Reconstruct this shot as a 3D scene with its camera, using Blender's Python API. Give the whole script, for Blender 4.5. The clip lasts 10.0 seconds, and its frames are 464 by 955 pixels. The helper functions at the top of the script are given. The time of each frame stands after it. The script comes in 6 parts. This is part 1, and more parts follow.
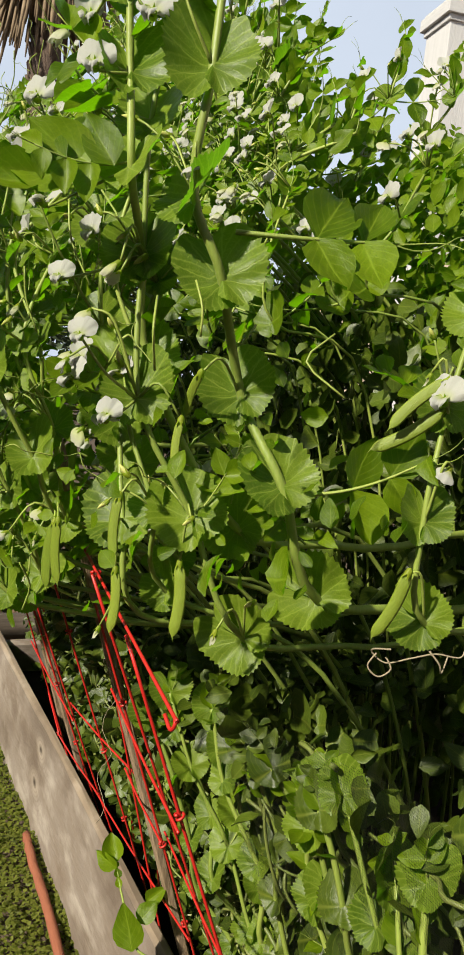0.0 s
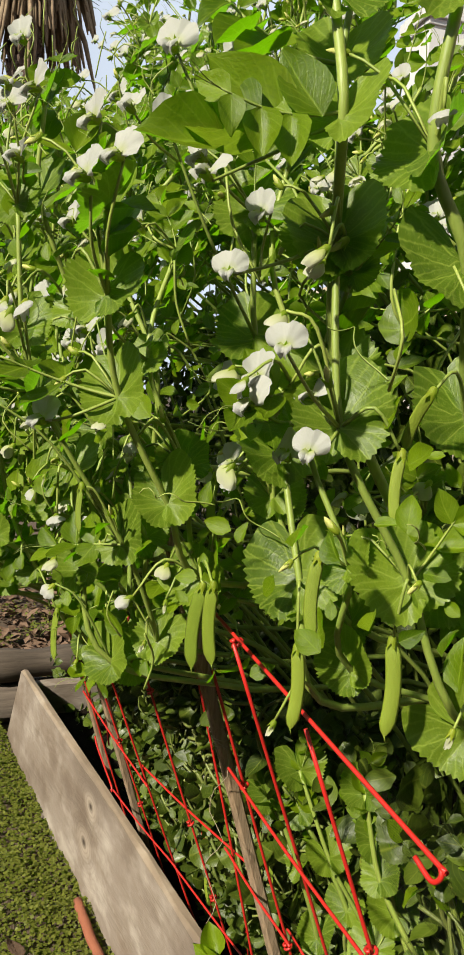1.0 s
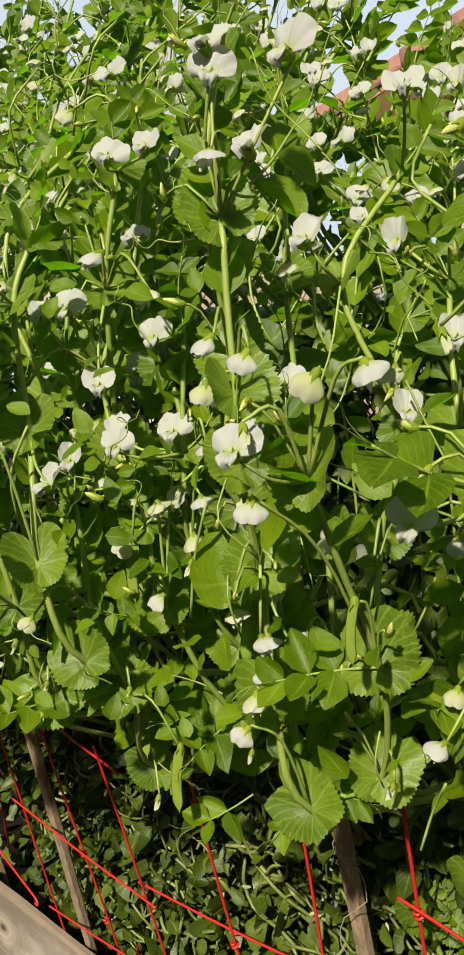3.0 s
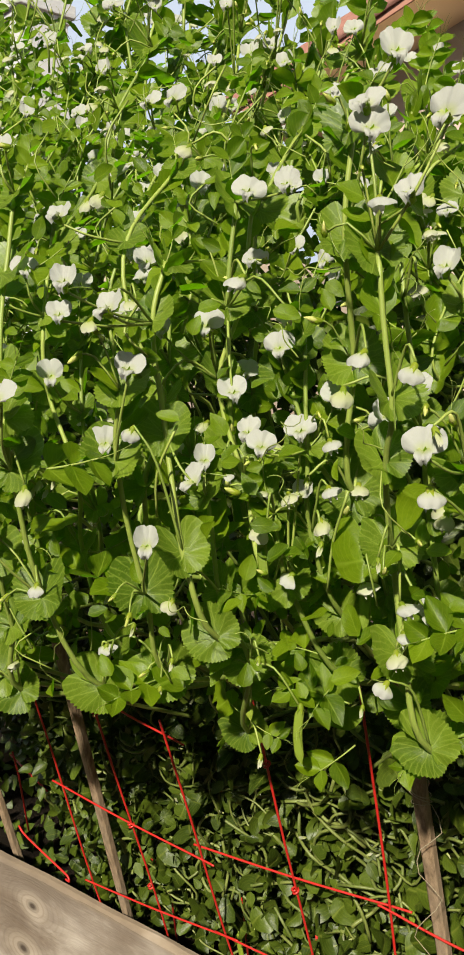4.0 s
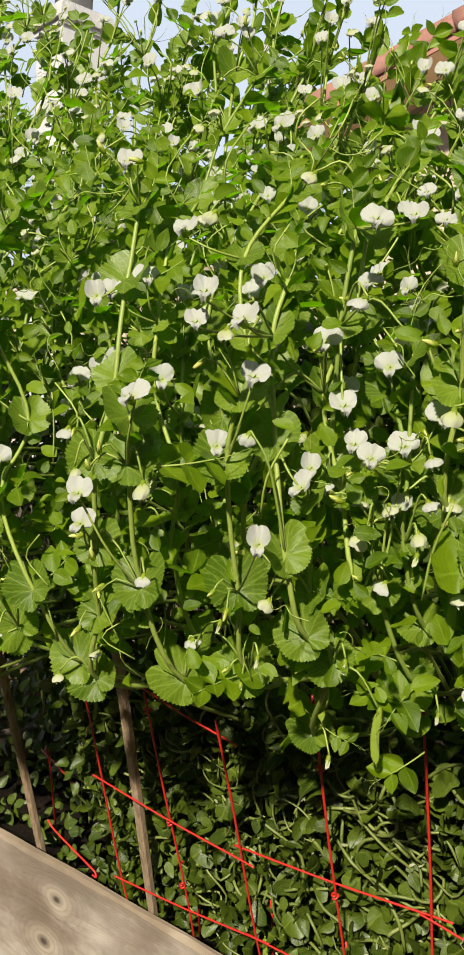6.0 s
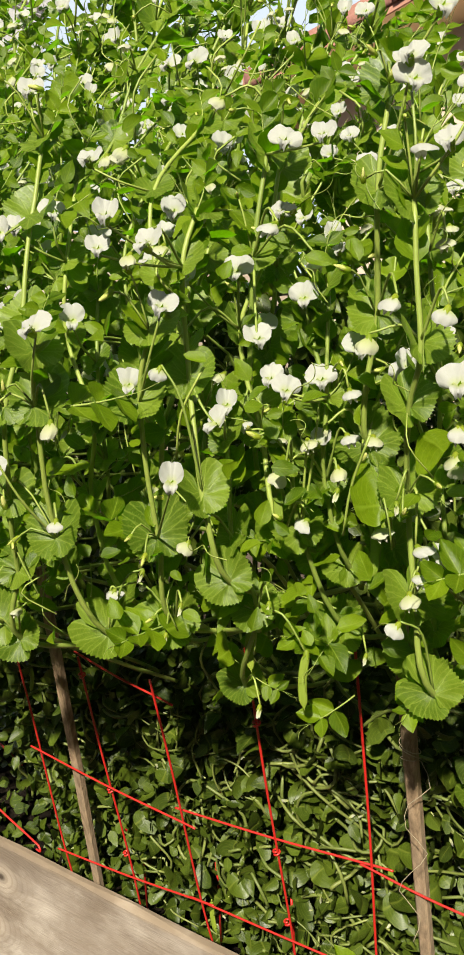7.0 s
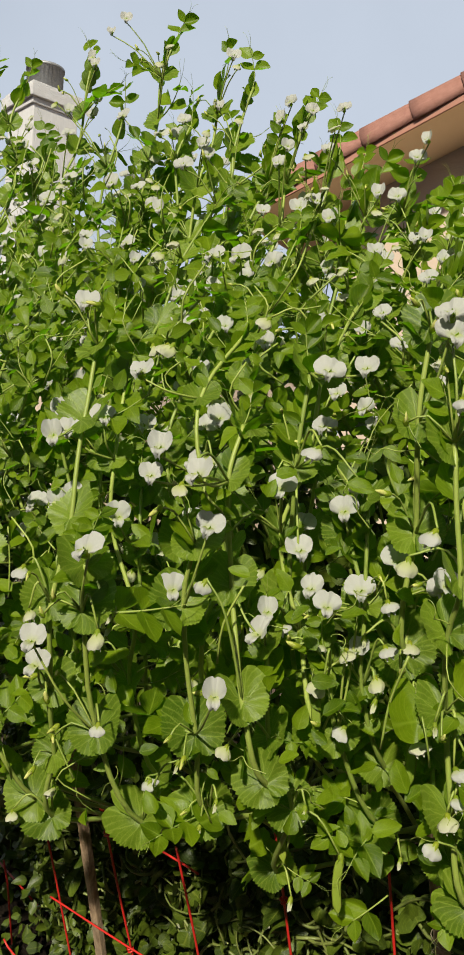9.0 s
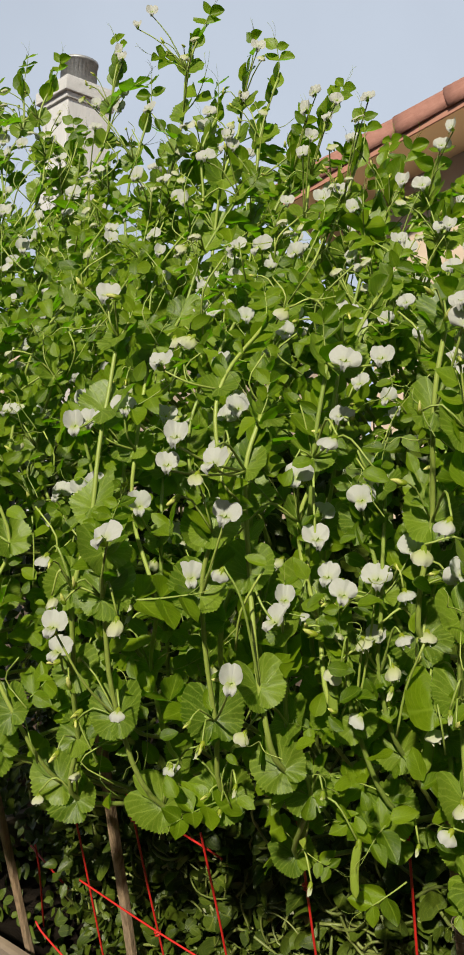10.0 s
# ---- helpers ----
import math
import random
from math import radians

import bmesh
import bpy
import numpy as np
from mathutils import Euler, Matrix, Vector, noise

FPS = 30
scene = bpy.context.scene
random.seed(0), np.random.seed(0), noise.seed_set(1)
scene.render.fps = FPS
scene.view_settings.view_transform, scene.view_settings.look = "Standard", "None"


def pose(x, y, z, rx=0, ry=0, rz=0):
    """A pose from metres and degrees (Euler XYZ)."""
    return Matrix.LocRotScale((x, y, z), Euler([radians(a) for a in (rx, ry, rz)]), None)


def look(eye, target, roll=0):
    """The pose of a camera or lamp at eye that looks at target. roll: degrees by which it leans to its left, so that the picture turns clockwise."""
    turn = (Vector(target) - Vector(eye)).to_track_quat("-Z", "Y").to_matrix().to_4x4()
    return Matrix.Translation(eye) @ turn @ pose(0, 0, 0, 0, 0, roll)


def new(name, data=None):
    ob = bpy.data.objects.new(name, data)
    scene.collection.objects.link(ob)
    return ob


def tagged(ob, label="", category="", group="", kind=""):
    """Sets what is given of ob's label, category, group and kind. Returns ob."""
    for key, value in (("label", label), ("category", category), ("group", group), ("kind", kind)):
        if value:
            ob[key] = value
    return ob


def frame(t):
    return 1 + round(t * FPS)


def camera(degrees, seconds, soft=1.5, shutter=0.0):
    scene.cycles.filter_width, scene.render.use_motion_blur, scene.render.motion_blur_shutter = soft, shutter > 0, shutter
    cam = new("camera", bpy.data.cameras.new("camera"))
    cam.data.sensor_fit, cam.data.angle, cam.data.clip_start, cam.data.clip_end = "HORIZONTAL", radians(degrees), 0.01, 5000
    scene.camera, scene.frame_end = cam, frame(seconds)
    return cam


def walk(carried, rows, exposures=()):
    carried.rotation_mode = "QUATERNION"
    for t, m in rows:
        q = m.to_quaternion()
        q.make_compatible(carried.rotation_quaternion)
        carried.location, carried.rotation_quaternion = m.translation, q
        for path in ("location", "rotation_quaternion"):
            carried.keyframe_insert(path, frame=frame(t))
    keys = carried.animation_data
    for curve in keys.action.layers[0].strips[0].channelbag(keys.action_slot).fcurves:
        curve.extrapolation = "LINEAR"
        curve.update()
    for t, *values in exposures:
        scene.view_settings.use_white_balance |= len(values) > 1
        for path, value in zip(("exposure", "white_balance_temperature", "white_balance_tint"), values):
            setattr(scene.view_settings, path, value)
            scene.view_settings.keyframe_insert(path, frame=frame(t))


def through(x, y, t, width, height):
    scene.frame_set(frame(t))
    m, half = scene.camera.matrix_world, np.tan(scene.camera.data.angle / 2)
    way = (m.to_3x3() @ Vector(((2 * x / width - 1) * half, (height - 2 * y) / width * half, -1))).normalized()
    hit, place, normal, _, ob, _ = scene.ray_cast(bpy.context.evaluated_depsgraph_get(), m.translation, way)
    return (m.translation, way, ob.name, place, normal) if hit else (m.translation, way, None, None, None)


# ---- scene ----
PATH = [
    (0, (1.5296, -0.3852, 0.9028), (-0.2759, 0.4467, 0.6832), 6.64),
    (0.5, (1.4593, -0.4160, 0.8887), (-0.3502, 0.4085, 0.6744), 5.25),
    (1, (1.3565, -0.4388, 0.8972), (-0.4394, 0.4204, 0.7060), 4.59),
    (1.5, (1.2853, -0.4663, 0.9011), (-0.4454, 0.5264, 0.7622), 5.27),
    (2, (1.2010, -0.5390, 0.9172), (-0.3944, 0.6578, 0.7678), 3.16),
    (2.5, (1.1355, -0.5941, 0.9226), (-0.3599, 0.7229, 0.7516), 2.13),
    (3, (1.0607, -0.6137, 0.9184), (-0.3598, 0.7864, 0.7707), 1.22),
    (3.2, (1.0436, -0.6301, 0.9187), (-0.3543, 0.7924, 0.7692), 0.71),
    (4.3, (0.9981, -0.8018, 0.9344), (-0.2209, 0.7716, 0.7377), -0.14),
    (4.5, (0.9946, -0.8173, 0.9357), (-0.2243, 0.7556, 0.7347), 0.98),
    (5, (0.9852, -0.8351, 0.9367), (-0.2551, 0.7284, 0.8073), 3.11),
    (5.2, (0.9799, -0.8396, 0.9361), (-0.2848, 0.7059, 0.8279), 3.39),
    (6.3, (0.9697, -0.8231, 0.9095), (-0.2924, 0.7202, 0.7500), 3.15),
    (6.5, (0.9755, -0.8140, 0.8997), (-0.2822, 0.7325, 0.7368), 2.52),
    (7, (0.9814, -0.8008, 0.8896), (-0.1968, 0.8061, 0.7169), 1.84),
    (7.5, (0.9774, -0.8008, 0.8899), (-0.1850, 0.8151, 0.6962), 1.62),
    (8, (0.9633, -0.8113, 0.9057), (-0.1948, 0.8082, 0.7157), 2.40),
    (8.5, (0.9570, -0.8188, 0.9507), (-0.2547, 0.7676, 0.8285), 3.12),
    (9, (0.9725, -0.8266, 0.9801), (-0.2446, 0.7604, 0.9870), 3.08),
    (9.5, (0.9761, -0.8323, 0.9798), (-0.2971, 0.7101, 0.9789), 3.13),
    (10, (0.9868, -0.8242, 0.9790), (-0.2924, 0.7132, 0.9633), 2.94),
]
cam = camera(29.88, 10.0, 1.9)
walk(cam, [(t, look(eye, target, roll)) for t, eye, target, roll in PATH], exposures=((0.0, 0.80), (0.5, 0.80), (1.1, 0.92), (1.6, 0.96), (2.5, 0.94), (3.0, 0.84), (4.3, 0.82), (6.6, 0.94), (7.2, 1.10), (8.0, 1.06), (9.0, 0.54), (10.0, 0.53)))

# ---- world, sun ----
SUN_AZ, SUN_EL = 292.0, 35.5          # degrees from +x, and above the horizon
world = bpy.data.worlds.new("sky")
scene.world = world
world.use_nodes = True
wn = world.node_tree.nodes
sky = wn.new("ShaderNodeTexSky")
sky.sky_type, sky.sun_disc = "NISHITA", False
sky.sun_elevation, sky.sun_rotation = radians(SUN_EL), radians(90 - SUN_AZ)
sky.air_density, sky.dust_density, sky.ozone_density = 1.3, 5.0, 1.0
wn["Background"].inputs["Strength"].default_value = 0.024
# a thin veil of high cloud over the blue
veil = wn.new("ShaderNodeTexNoise")
veil.inputs["Scale"].default_value, veil.inputs["Detail"].default_value = 1.6, 6.0
span = wn.new("ShaderNodeMapRange")
span.inputs[1].default_value, span.inputs[2].default_value, span.inputs[3].default_value, span.inputs[4].default_value = 0.3, 0.75, 0.75, 1.0
# the haze lies thick towards the horizon and thins out overhead
place = wn.new("ShaderNodeTexCoord")
height = wn.new("ShaderNodeSeparateXYZ")
world.node_tree.links.new(place.outputs["Generated"], height.inputs[0])
thin = wn.new("ShaderNodeMapRange")
thin.inputs[1].default_value, thin.inputs[2].default_value, thin.inputs[3].default_value, thin.inputs[4].default_value = 0.50, 0.64, 1.0, 0.05
world.node_tree.links.new(height.outputs[2], thin.inputs[0])
share = wn.new("ShaderNodeMath")
share.operation = "MULTIPLY"
blend = wn.new("ShaderNodeMix")
blend.data_type = "RGBA"
blend.inputs[7].default_value = (18.0, 20.2, 23.6, 1)
world.node_tree.links.new(veil.outputs["Fac"], span.inputs[0])
world.node_tree.links.new(span.outputs[0], share.inputs[0])
world.node_tree.links.new(thin.outputs[0], share.inputs[1])
world.node_tree.links.new(share.outputs[0], blend.inputs[0])
world.node_tree.links.new(sky.outputs[0], blend.inputs[6])
world.node_tree.links.new(blend.outputs[2], wn["Background"].inputs["Color"])
lamp = bpy.data.lights.new("sun", "SUN")
lamp.energy, lamp.angle, lamp.color = 5.0, radians(2.0), (1.0, 0.93, 0.78)
sun = new("sun", lamp)
sun.matrix_world = look((math.cos(radians(SUN_AZ)) * math.cos(radians(SUN_EL)) * 20,
                         math.sin(radians(SUN_AZ)) * math.cos(radians(SUN_EL)) * 20,
                         math.sin(radians(SUN_EL)) * 20), (0, 0, 0))


# ---- materials ----
class Nodes:
    """A short way to write node trees."""

    def __init__(self, name):
        self.mat = bpy.data.materials.new(name)
        self.mat.use_nodes = True
        self.tree = self.mat.node_tree
        self.out = self.tree.nodes["Material Output"]
        self.bsdf = self.tree.nodes["Principled BSDF"]

    def add(self, kind, **values):
        n = self.tree.nodes.new(kind)
        for key, v in values.items():
            if key in n.inputs:
                self.put(n.inputs[key], v)
        return n

    def put(self, socket, v):
        if isinstance(v, bpy.types.NodeSocket):
            self.tree.links.new(v, socket)
        else:
            socket.default_value = v

    def math(self, op, a, b=0.0, clamp=False):
        n = self.tree.nodes.new("ShaderNodeMath")
        n.operation, n.use_clamp = op, clamp
        self.put(n.inputs[0], a), self.put(n.inputs[1], b)
        return n.outputs[0]

    def mix(self, fac, a, b):
        n = self.tree.nodes.new("ShaderNodeMix")
        n.data_type = "RGBA"
        self.put(n.inputs[0], fac)
        self.put(n.inputs[6], a if isinstance(a, bpy.types.NodeSocket) else (*a, 1))
        self.put(n.inputs[7], b if isinstance(b, bpy.types.NodeSocket) else (*b, 1))
        return n.outputs[2]

    def noise(self, scale, detail=3.0, vector=None, rough=0.6):
        n = self.add("ShaderNodeTexNoise", Scale=scale, Detail=detail, Roughness=rough)
        if vector is not None:
            self.put(n.inputs["Vector"], vector)
        return n.outputs["Fac"]

    def ramp(self, fac, lo, hi):
        n = self.tree.nodes.new("ShaderNodeMapRange")
        self.put(n.inputs[0], fac)
        n.inputs[1].default_value, n.inputs[2].default_value = lo, hi
        return n.outputs[0]

    def coords(self, which="Object"):
        return self.tree.nodes.new("ShaderNodeTexCoord").outputs[which]

    def uv(self):
        s = self.tree.nodes.new("ShaderNodeSeparateXYZ")
        self.put(s.inputs[0], self.coords("UV"))
        return s.outputs[0], s.outputs[1]

    def scaled(self, xyz, which="Object"):
        n = self.tree.nodes.new("ShaderNodeMapping")
        self.put(n.inputs["Vector"], self.coords(which))
        n.inputs["Scale"].default_value = xyz
        return n.outputs[0]

    def chance(self):
        """A number of its own for every loose piece, as an object or as an island."""
        a = self.tree.nodes.new("ShaderNodeObjectInfo").outputs["Random"]
        b = self.tree.nodes.new("ShaderNodeNewGeometry").outputs["Random Per Island"]
        return self.math("FRACT", self.math("ADD", a, b))

    def bump(self, height, strength, distance=0.001):
        n = self.add("ShaderNodeBump", Strength=strength, Distance=distance, Height=height)
        self.put(self.bsdf.inputs["Normal"], n.outputs[0])
        return n.outputs[0]

    def done(self, color, rough=0.6, **more):
        self.put(self.bsdf.inputs["Base Color"], color if isinstance(color, bpy.types.NodeSocket) else (*color, 1))
        self.put(self.bsdf.inputs["Roughness"], rough)
        for key, v in more.items():
            self.put(self.bsdf.inputs[key.replace("_", " ")], v)
        return self.mat

    def see_through(self, color, share):
        """Lets light shine through a thin sheet."""
        t = self.add("ShaderNodeBsdfTranslucent", Color=color if isinstance(color, bpy.types.NodeSocket) else (*color, 1))
        m = self.add("ShaderNodeMixShader", Fac=share)
        self.tree.links.new(self.bsdf.outputs[0], m.inputs[1])
        self.tree.links.new(t.outputs[0], m.inputs[2])
        self.tree.links.new(m.outputs[0], self.out.inputs["Surface"])


def leaf_material(name, dark, light, vein, fan, through=0.46, fleck=0.0):
    """Green leaf with pale veins: a fan of them from the leaf's foot, or pairs from a midrib."""
    n = Nodes(name)
    u, v = n.uv()
    luck = n.chance()
    spot = n.tree.nodes.new("ShaderNodeVectorMath")
    spot.operation = "ADD"
    shift = n.tree.nodes.new("ShaderNodeCombineXYZ")
    n.put(shift.inputs[2], n.math("MULTIPLY", luck, 40.0))
    n.put(spot.inputs[0], n.coords("UV")), n.put(spot.inputs[1], shift.outputs[0])
    where = spot.outputs[0]
    blotch = n.noise(3.5, 4.0, where)
    grain = n.noise(26.0, 3.0, where)
    wob = n.math("MULTIPLY", n.math("SUBTRACT", n.noise(5.0, 2.0, where), 0.5), 0.035)
    if fan:
        ang = n.math("ADD", u, wob)
        rays = n.math("ABSOLUTE", n.math("SUBTRACT", n.math("FRACT", n.math("MULTIPLY", ang, 6.0)), 0.5))
        width = n.math("MULTIPLY", rays, n.math("ADD", v, 0.10))
        main = n.math("SUBTRACT", 1.0, n.ramp(width, 0.0, 0.045))
        fine = n.math("ABSOLUTE", n.math("SUBTRACT", n.math("FRACT", n.math("ADD", n.math("MULTIPLY", ang, 17.0), n.math("MULTIPLY", v, 2.2))), 0.5))
        small = n.math("MULTIPLY", n.math("SUBTRACT", 1.0, n.ramp(fine, 0.0, 0.17)), n.math("MULTIPLY", v, 0.9))
    else:
        rib = n.math("ABSOLUTE", n.math("SUBTRACT", u, 0.5))
        main = n.math("SUBTRACT", 1.0, n.ramp(rib, 0.0, 0.04))
        side = n.math("FRACT", n.math("ADD", n.math("MULTIPLY", n.math("SUBTRACT", v, n.math("MULTIPLY", rib, 0.9)), 6.0), n.math("MULTIPLY", wob, 5.0)))
        fine = n.math("ABSOLUTE", n.math("SUBTRACT", side, 0.5))
        small = n.math("MULTIPLY", n.math("SUBTRACT", 1.0, n.ramp(fine, 0.0, 0.13)), 0.5)
    veins = n.math("MULTIPLY", n.math("MAXIMUM", main, small), 0.58, clamp=True)
    tone = n.math("ADD", n.math("MULTIPLY", luck, 0.6), n.math("MULTIPLY", blotch, 0.55))
    base = n.mix(n.ramp(tone, 0.15, 0.95), dark, light)
    base = n.mix(n.math("MULTIPLY", n.ramp(grain, 0.40, 0.75), 0.35), base, tuple(c * 0.62 for c in dark))
    if fleck:
        silver = n.ramp(n.noise(38.0, 2.0, where, 0.5), 0.56, 0.70)
        base = n.mix(n.math("MULTIPLY", silver, fleck), base, tuple(c * 0.5 + 0.5 * v + 0.012 for c, v in zip(light, vein)))
    color = n.mix(veins, base, vein)
    n.bump(n.math("SUBTRACT", n.math("ADD", n.math("MULTIPLY", grain, 0.5), blotch), n.math("MULTIPLY", veins, 0.35)), 0.35, 0.0012)
    n.done(color, n.ramp(n.math("ADD", blotch, n.math("MULTIPLY", grain, 0.3)), -0.25, 1.9), Specular_IOR_Level=0.30)
    n.see_through(n.mix(0.25, (light[0] * 1.0, light[1] * 1.95, light[2] * 0.3), color), through)
    return n.mat


def stem_material(name, a, b):
    n = Nodes(name)
    streak = n.noise(40.0, 3.0, n.scaled((12.0, 12.0, 1.2)))
    tone = n.math("ADD", n.math("MULTIPLY", n.chance(), 0.5), n.math("MULTIPLY", streak, 0.6))
    color = n.mix(n.ramp(tone, 0.15, 0.9), a, b)
    n.bump(streak, 0.35, 0.0008)
    return n.done(color, 0.5, Specular_IOR_Level=0.4, Subsurface_Weight=0.15, Subsurface_Radius=(0.002, 0.003, 0.001))


def petal_material(name, base, throat, reach=0.24):
    """Thin white petal, faintly veined, yellow-green towards its foot; reach: how far the green spreads."""
    n = Nodes(name)
    u, v = n.uv()
    lines = n.noise(9.0, 2.0, n.scaled((11.0, 0.8, 1.0), "UV"))
    foot = n.math("SUBTRACT", 1.0, n.ramp(n.math("ADD", v, n.math("MULTIPLY", lines, 0.10)), 0.06, reach + 0.05))
    color = n.mix(n.math("MULTIPLY", foot, 0.9), base, throat)
    color = n.mix(n.math("MULTIPLY", n.ramp(lines, 0.40, 0.75), 0.40), color, (0.33, 0.35, 0.24))
    color = n.mix(n.math("MULTIPLY", n.chance(), 0.12), color, (0.62, 0.62, 0.55))
    n.bump(lines, 0.25, 0.001)
    n.done(color, 0.6, Specular_IOR_Level=0.2)
    n.see_through(n.mix(0.35, color, (0.55, 0.57, 0.44)), 0.36)
    return n.mat


def wood_material(name, a, b, c, along, knots=0.0, spread=1.0):
    """Weathered timber; along: which of x, y, z the grain follows."""
    n = Nodes(name)
    squeeze = [22.0, 22.0, 22.0]
    squeeze[along] = 1.1
    coarse = [5.0, 5.0, 5.0]
    coarse[along] = 0.8
    bend = n.noise(3.0, 2.0)
    grain = n.noise(3.2 * spread, 6.0, n.scaled(squeeze), 0.7)
    fine = n.noise(14.0 * spread, 4.0, n.scaled(squeeze), 0.7)
    patch = n.noise(2.4, 5.0, n.scaled(coarse), 0.65)
    color = n.mix(n.ramp(grain, 0.32, 0.68), a, b)
    color = n.mix(n.math("MULTIPLY", n.ramp(fine, 0.55, 0.75), 0.45), color, tuple(x * 0.55 for x in a))
    color = n.mix(n.math("MULTIPLY", n.ramp(patch, 0.45, 0.75), 0.8), color, c)
    if knots:
        k = n.add("ShaderNodeTexVoronoi", Scale=knots, Vector=n.scaled((0.7, 1.0, 1.0)))
        near = n.math("SUBTRACT", 1.0, n.ramp(k.outputs["Distance"], 0.03, 0.15))
        color = n.mix(n.math("MULTIPLY", near, 0.7), color, tuple(x * 0.35 for x in a))
    n.bump(n.math("ADD", grain, n.math("MULTIPLY", fine, 0.6)), 0.6, 0.002)
    return n.done(color, 0.85, Specular_IOR_Level=0.25)


def board_material():
    """The long front board: bleached, blotched, with dark knots and a paler worn upper edge."""
    n = Nodes("weathered_board")
    xyz = n.tree.nodes.new("ShaderNodeSeparateXYZ")
    n.put(xyz.inputs[0], n.coords("Object"))
    x, z = xyz.outputs[0], xyz.outputs[2]
    # the grain runs along x and flows round the knots
    pull, dark, ring, pale = None, None, None, None
    for kx, kz, size in ((0.575, 0.184, 0.026), (0.550, 0.108, 0.030), (1.18, 0.07, 0.022), (1.62, 0.16, 0.028)):
        dx = n.math("MULTIPLY", n.math("SUBTRACT", x, kx), 0.62)
        dz = n.math("SUBTRACT", z, kz)
        dist = n.math("POWER", n.math("ADD", n.math("MULTIPLY", dx, dx), n.math("MULTIPLY", dz, dz)), 0.5)
        near = n.math("SUBTRACT", 1.0, n.ramp(dist, 0.0, size * 2.4))
        core = n.math("SUBTRACT", 1.0, n.ramp(dist, size * 0.10, size * 0.34))
        bend = n.math("MULTIPLY", near, n.math("MULTIPLY", dz, 0.9))
        rim = n.math("MULTIPLY", n.math("MULTIPLY", n.math("SINE", n.math("MULTIPLY", dist, 900.0)), near), 0.5)
        pull = bend if pull is None else n.math("ADD", pull, bend)
        dark = core if dark is None else n.math("MAXIMUM", dark, core)
        ring = rim if ring is None else n.math("ADD", ring, rim)
        glow = n.math("SUBTRACT", 1.0, n.ramp(dist, size * 0.4, size * 1.0))
        pale = glow if pale is None else n.math("MAXIMUM", pale, glow)
    at = n.tree.nodes.new("ShaderNodeCombineXYZ")
    n.put(at.inputs[0], n.math("MULTIPLY", x, 1.3))
    n.put(at.inputs[2], n.math("MULTIPLY", n.math("SUBTRACT", z, pull), 24.0))
    grain = n.noise(2.2, 5.0, at.outputs[0], 0.62)
    fine = n.noise(9.0, 4.0, at.outputs[0], 0.7)
    blotch = n.noise(7.0, 6.0, n.scaled((0.7, 1.0, 1.3)), 0.7)
    speck = n.noise(60.0, 3.0, n.scaled((0.6, 1.0, 1.0)), 0.6)
    halo = n.math("MULTIPLY", n.math("MULTIPLY", n.ramp(pale, 0.1, 0.9), n.ramp(blotch, 0.3, 0.6)), 0.8)
    color = n.mix(n.ramp(grain, 0.28, 0.74), (0.114, 0.091, 0.072), (0.157, 0.133, 0.110))
    color = n.mix(n.math("MULTIPLY", n.ramp(blotch, 0.40, 0.66), 0.85), color, (0.180, 0.160, 0.142))
    color = n.mix(n.math("MULTIPLY", n.ramp(blotch, 0.46, 0.28), 0.70), color, (0.081, 0.062, 0.048))
    color = n.mix(n.math("MULTIPLY", n.ramp(fine, 0.60, 0.80), 0.40), color, (0.066, 0.049, 0.035))
    color = n.mix(n.math("MULTIPLY", n.ramp(speck, 0.60, 0.72), 0.45), color, (0.216, 0.197, 0.177))
    color = n.mix(halo, color, (0.207, 0.180, 0.147))
    worn = n.ramp(n.math("ADD", z, n.math("MULTIPLY", n.math("SUBTRACT", blotch, 0.5), 0.02)), 0.226, 0.233)
    color = n.mix(n.math("MULTIPLY", worn, 0.75), color, (0.197, 0.152, 0.101))
    color = n.mix(0.20, color, (0.30, 0.215, 0.145))
    wash = n.noise(3.1, 5.0, n.scaled((0.8, 1.0, 1.6)), 0.65)
    chalk = n.noise(16.0, 4.0, n.scaled((0.45, 1.0, 1.0)), 0.6)
    color = n.mix(n.math("MULTIPLY", n.ramp(wash, 0.52, 0.40), 0.55), color, (0.085, 0.062, 0.045))
    color = n.mix(n.math("MULTIPLY", n.math("MULTIPLY", n.ramp(wash, 0.47, 0.60), n.ramp(chalk, 0.46, 0.60)), 0.70), color, (0.33, 0.29, 0.245))
    color = n.mix(n.math("MULTIPLY", n.ramp(pale, 0.0, 0.8), 0.35), color, (0.34, 0.285, 0.225))
    color = n.mix(n.math("MULTIPLY", n.ramp(ring, 0.05, 0.5), 0.35), color, (0.085, 0.056, 0.036))
    color = n.mix(n.math("MULTIPLY", dark, 0.9), color, (0.030, 0.020, 0.014))
    n.bump(n.math("ADD", n.math("ADD", grain, n.math("MULTIPLY", fine, 0.7)), n.math("MULTIPLY", blotch, 0.5)), 0.55, 0.0025)
    return n.done(color, 0.85, Specular_IOR_Level=0.25)


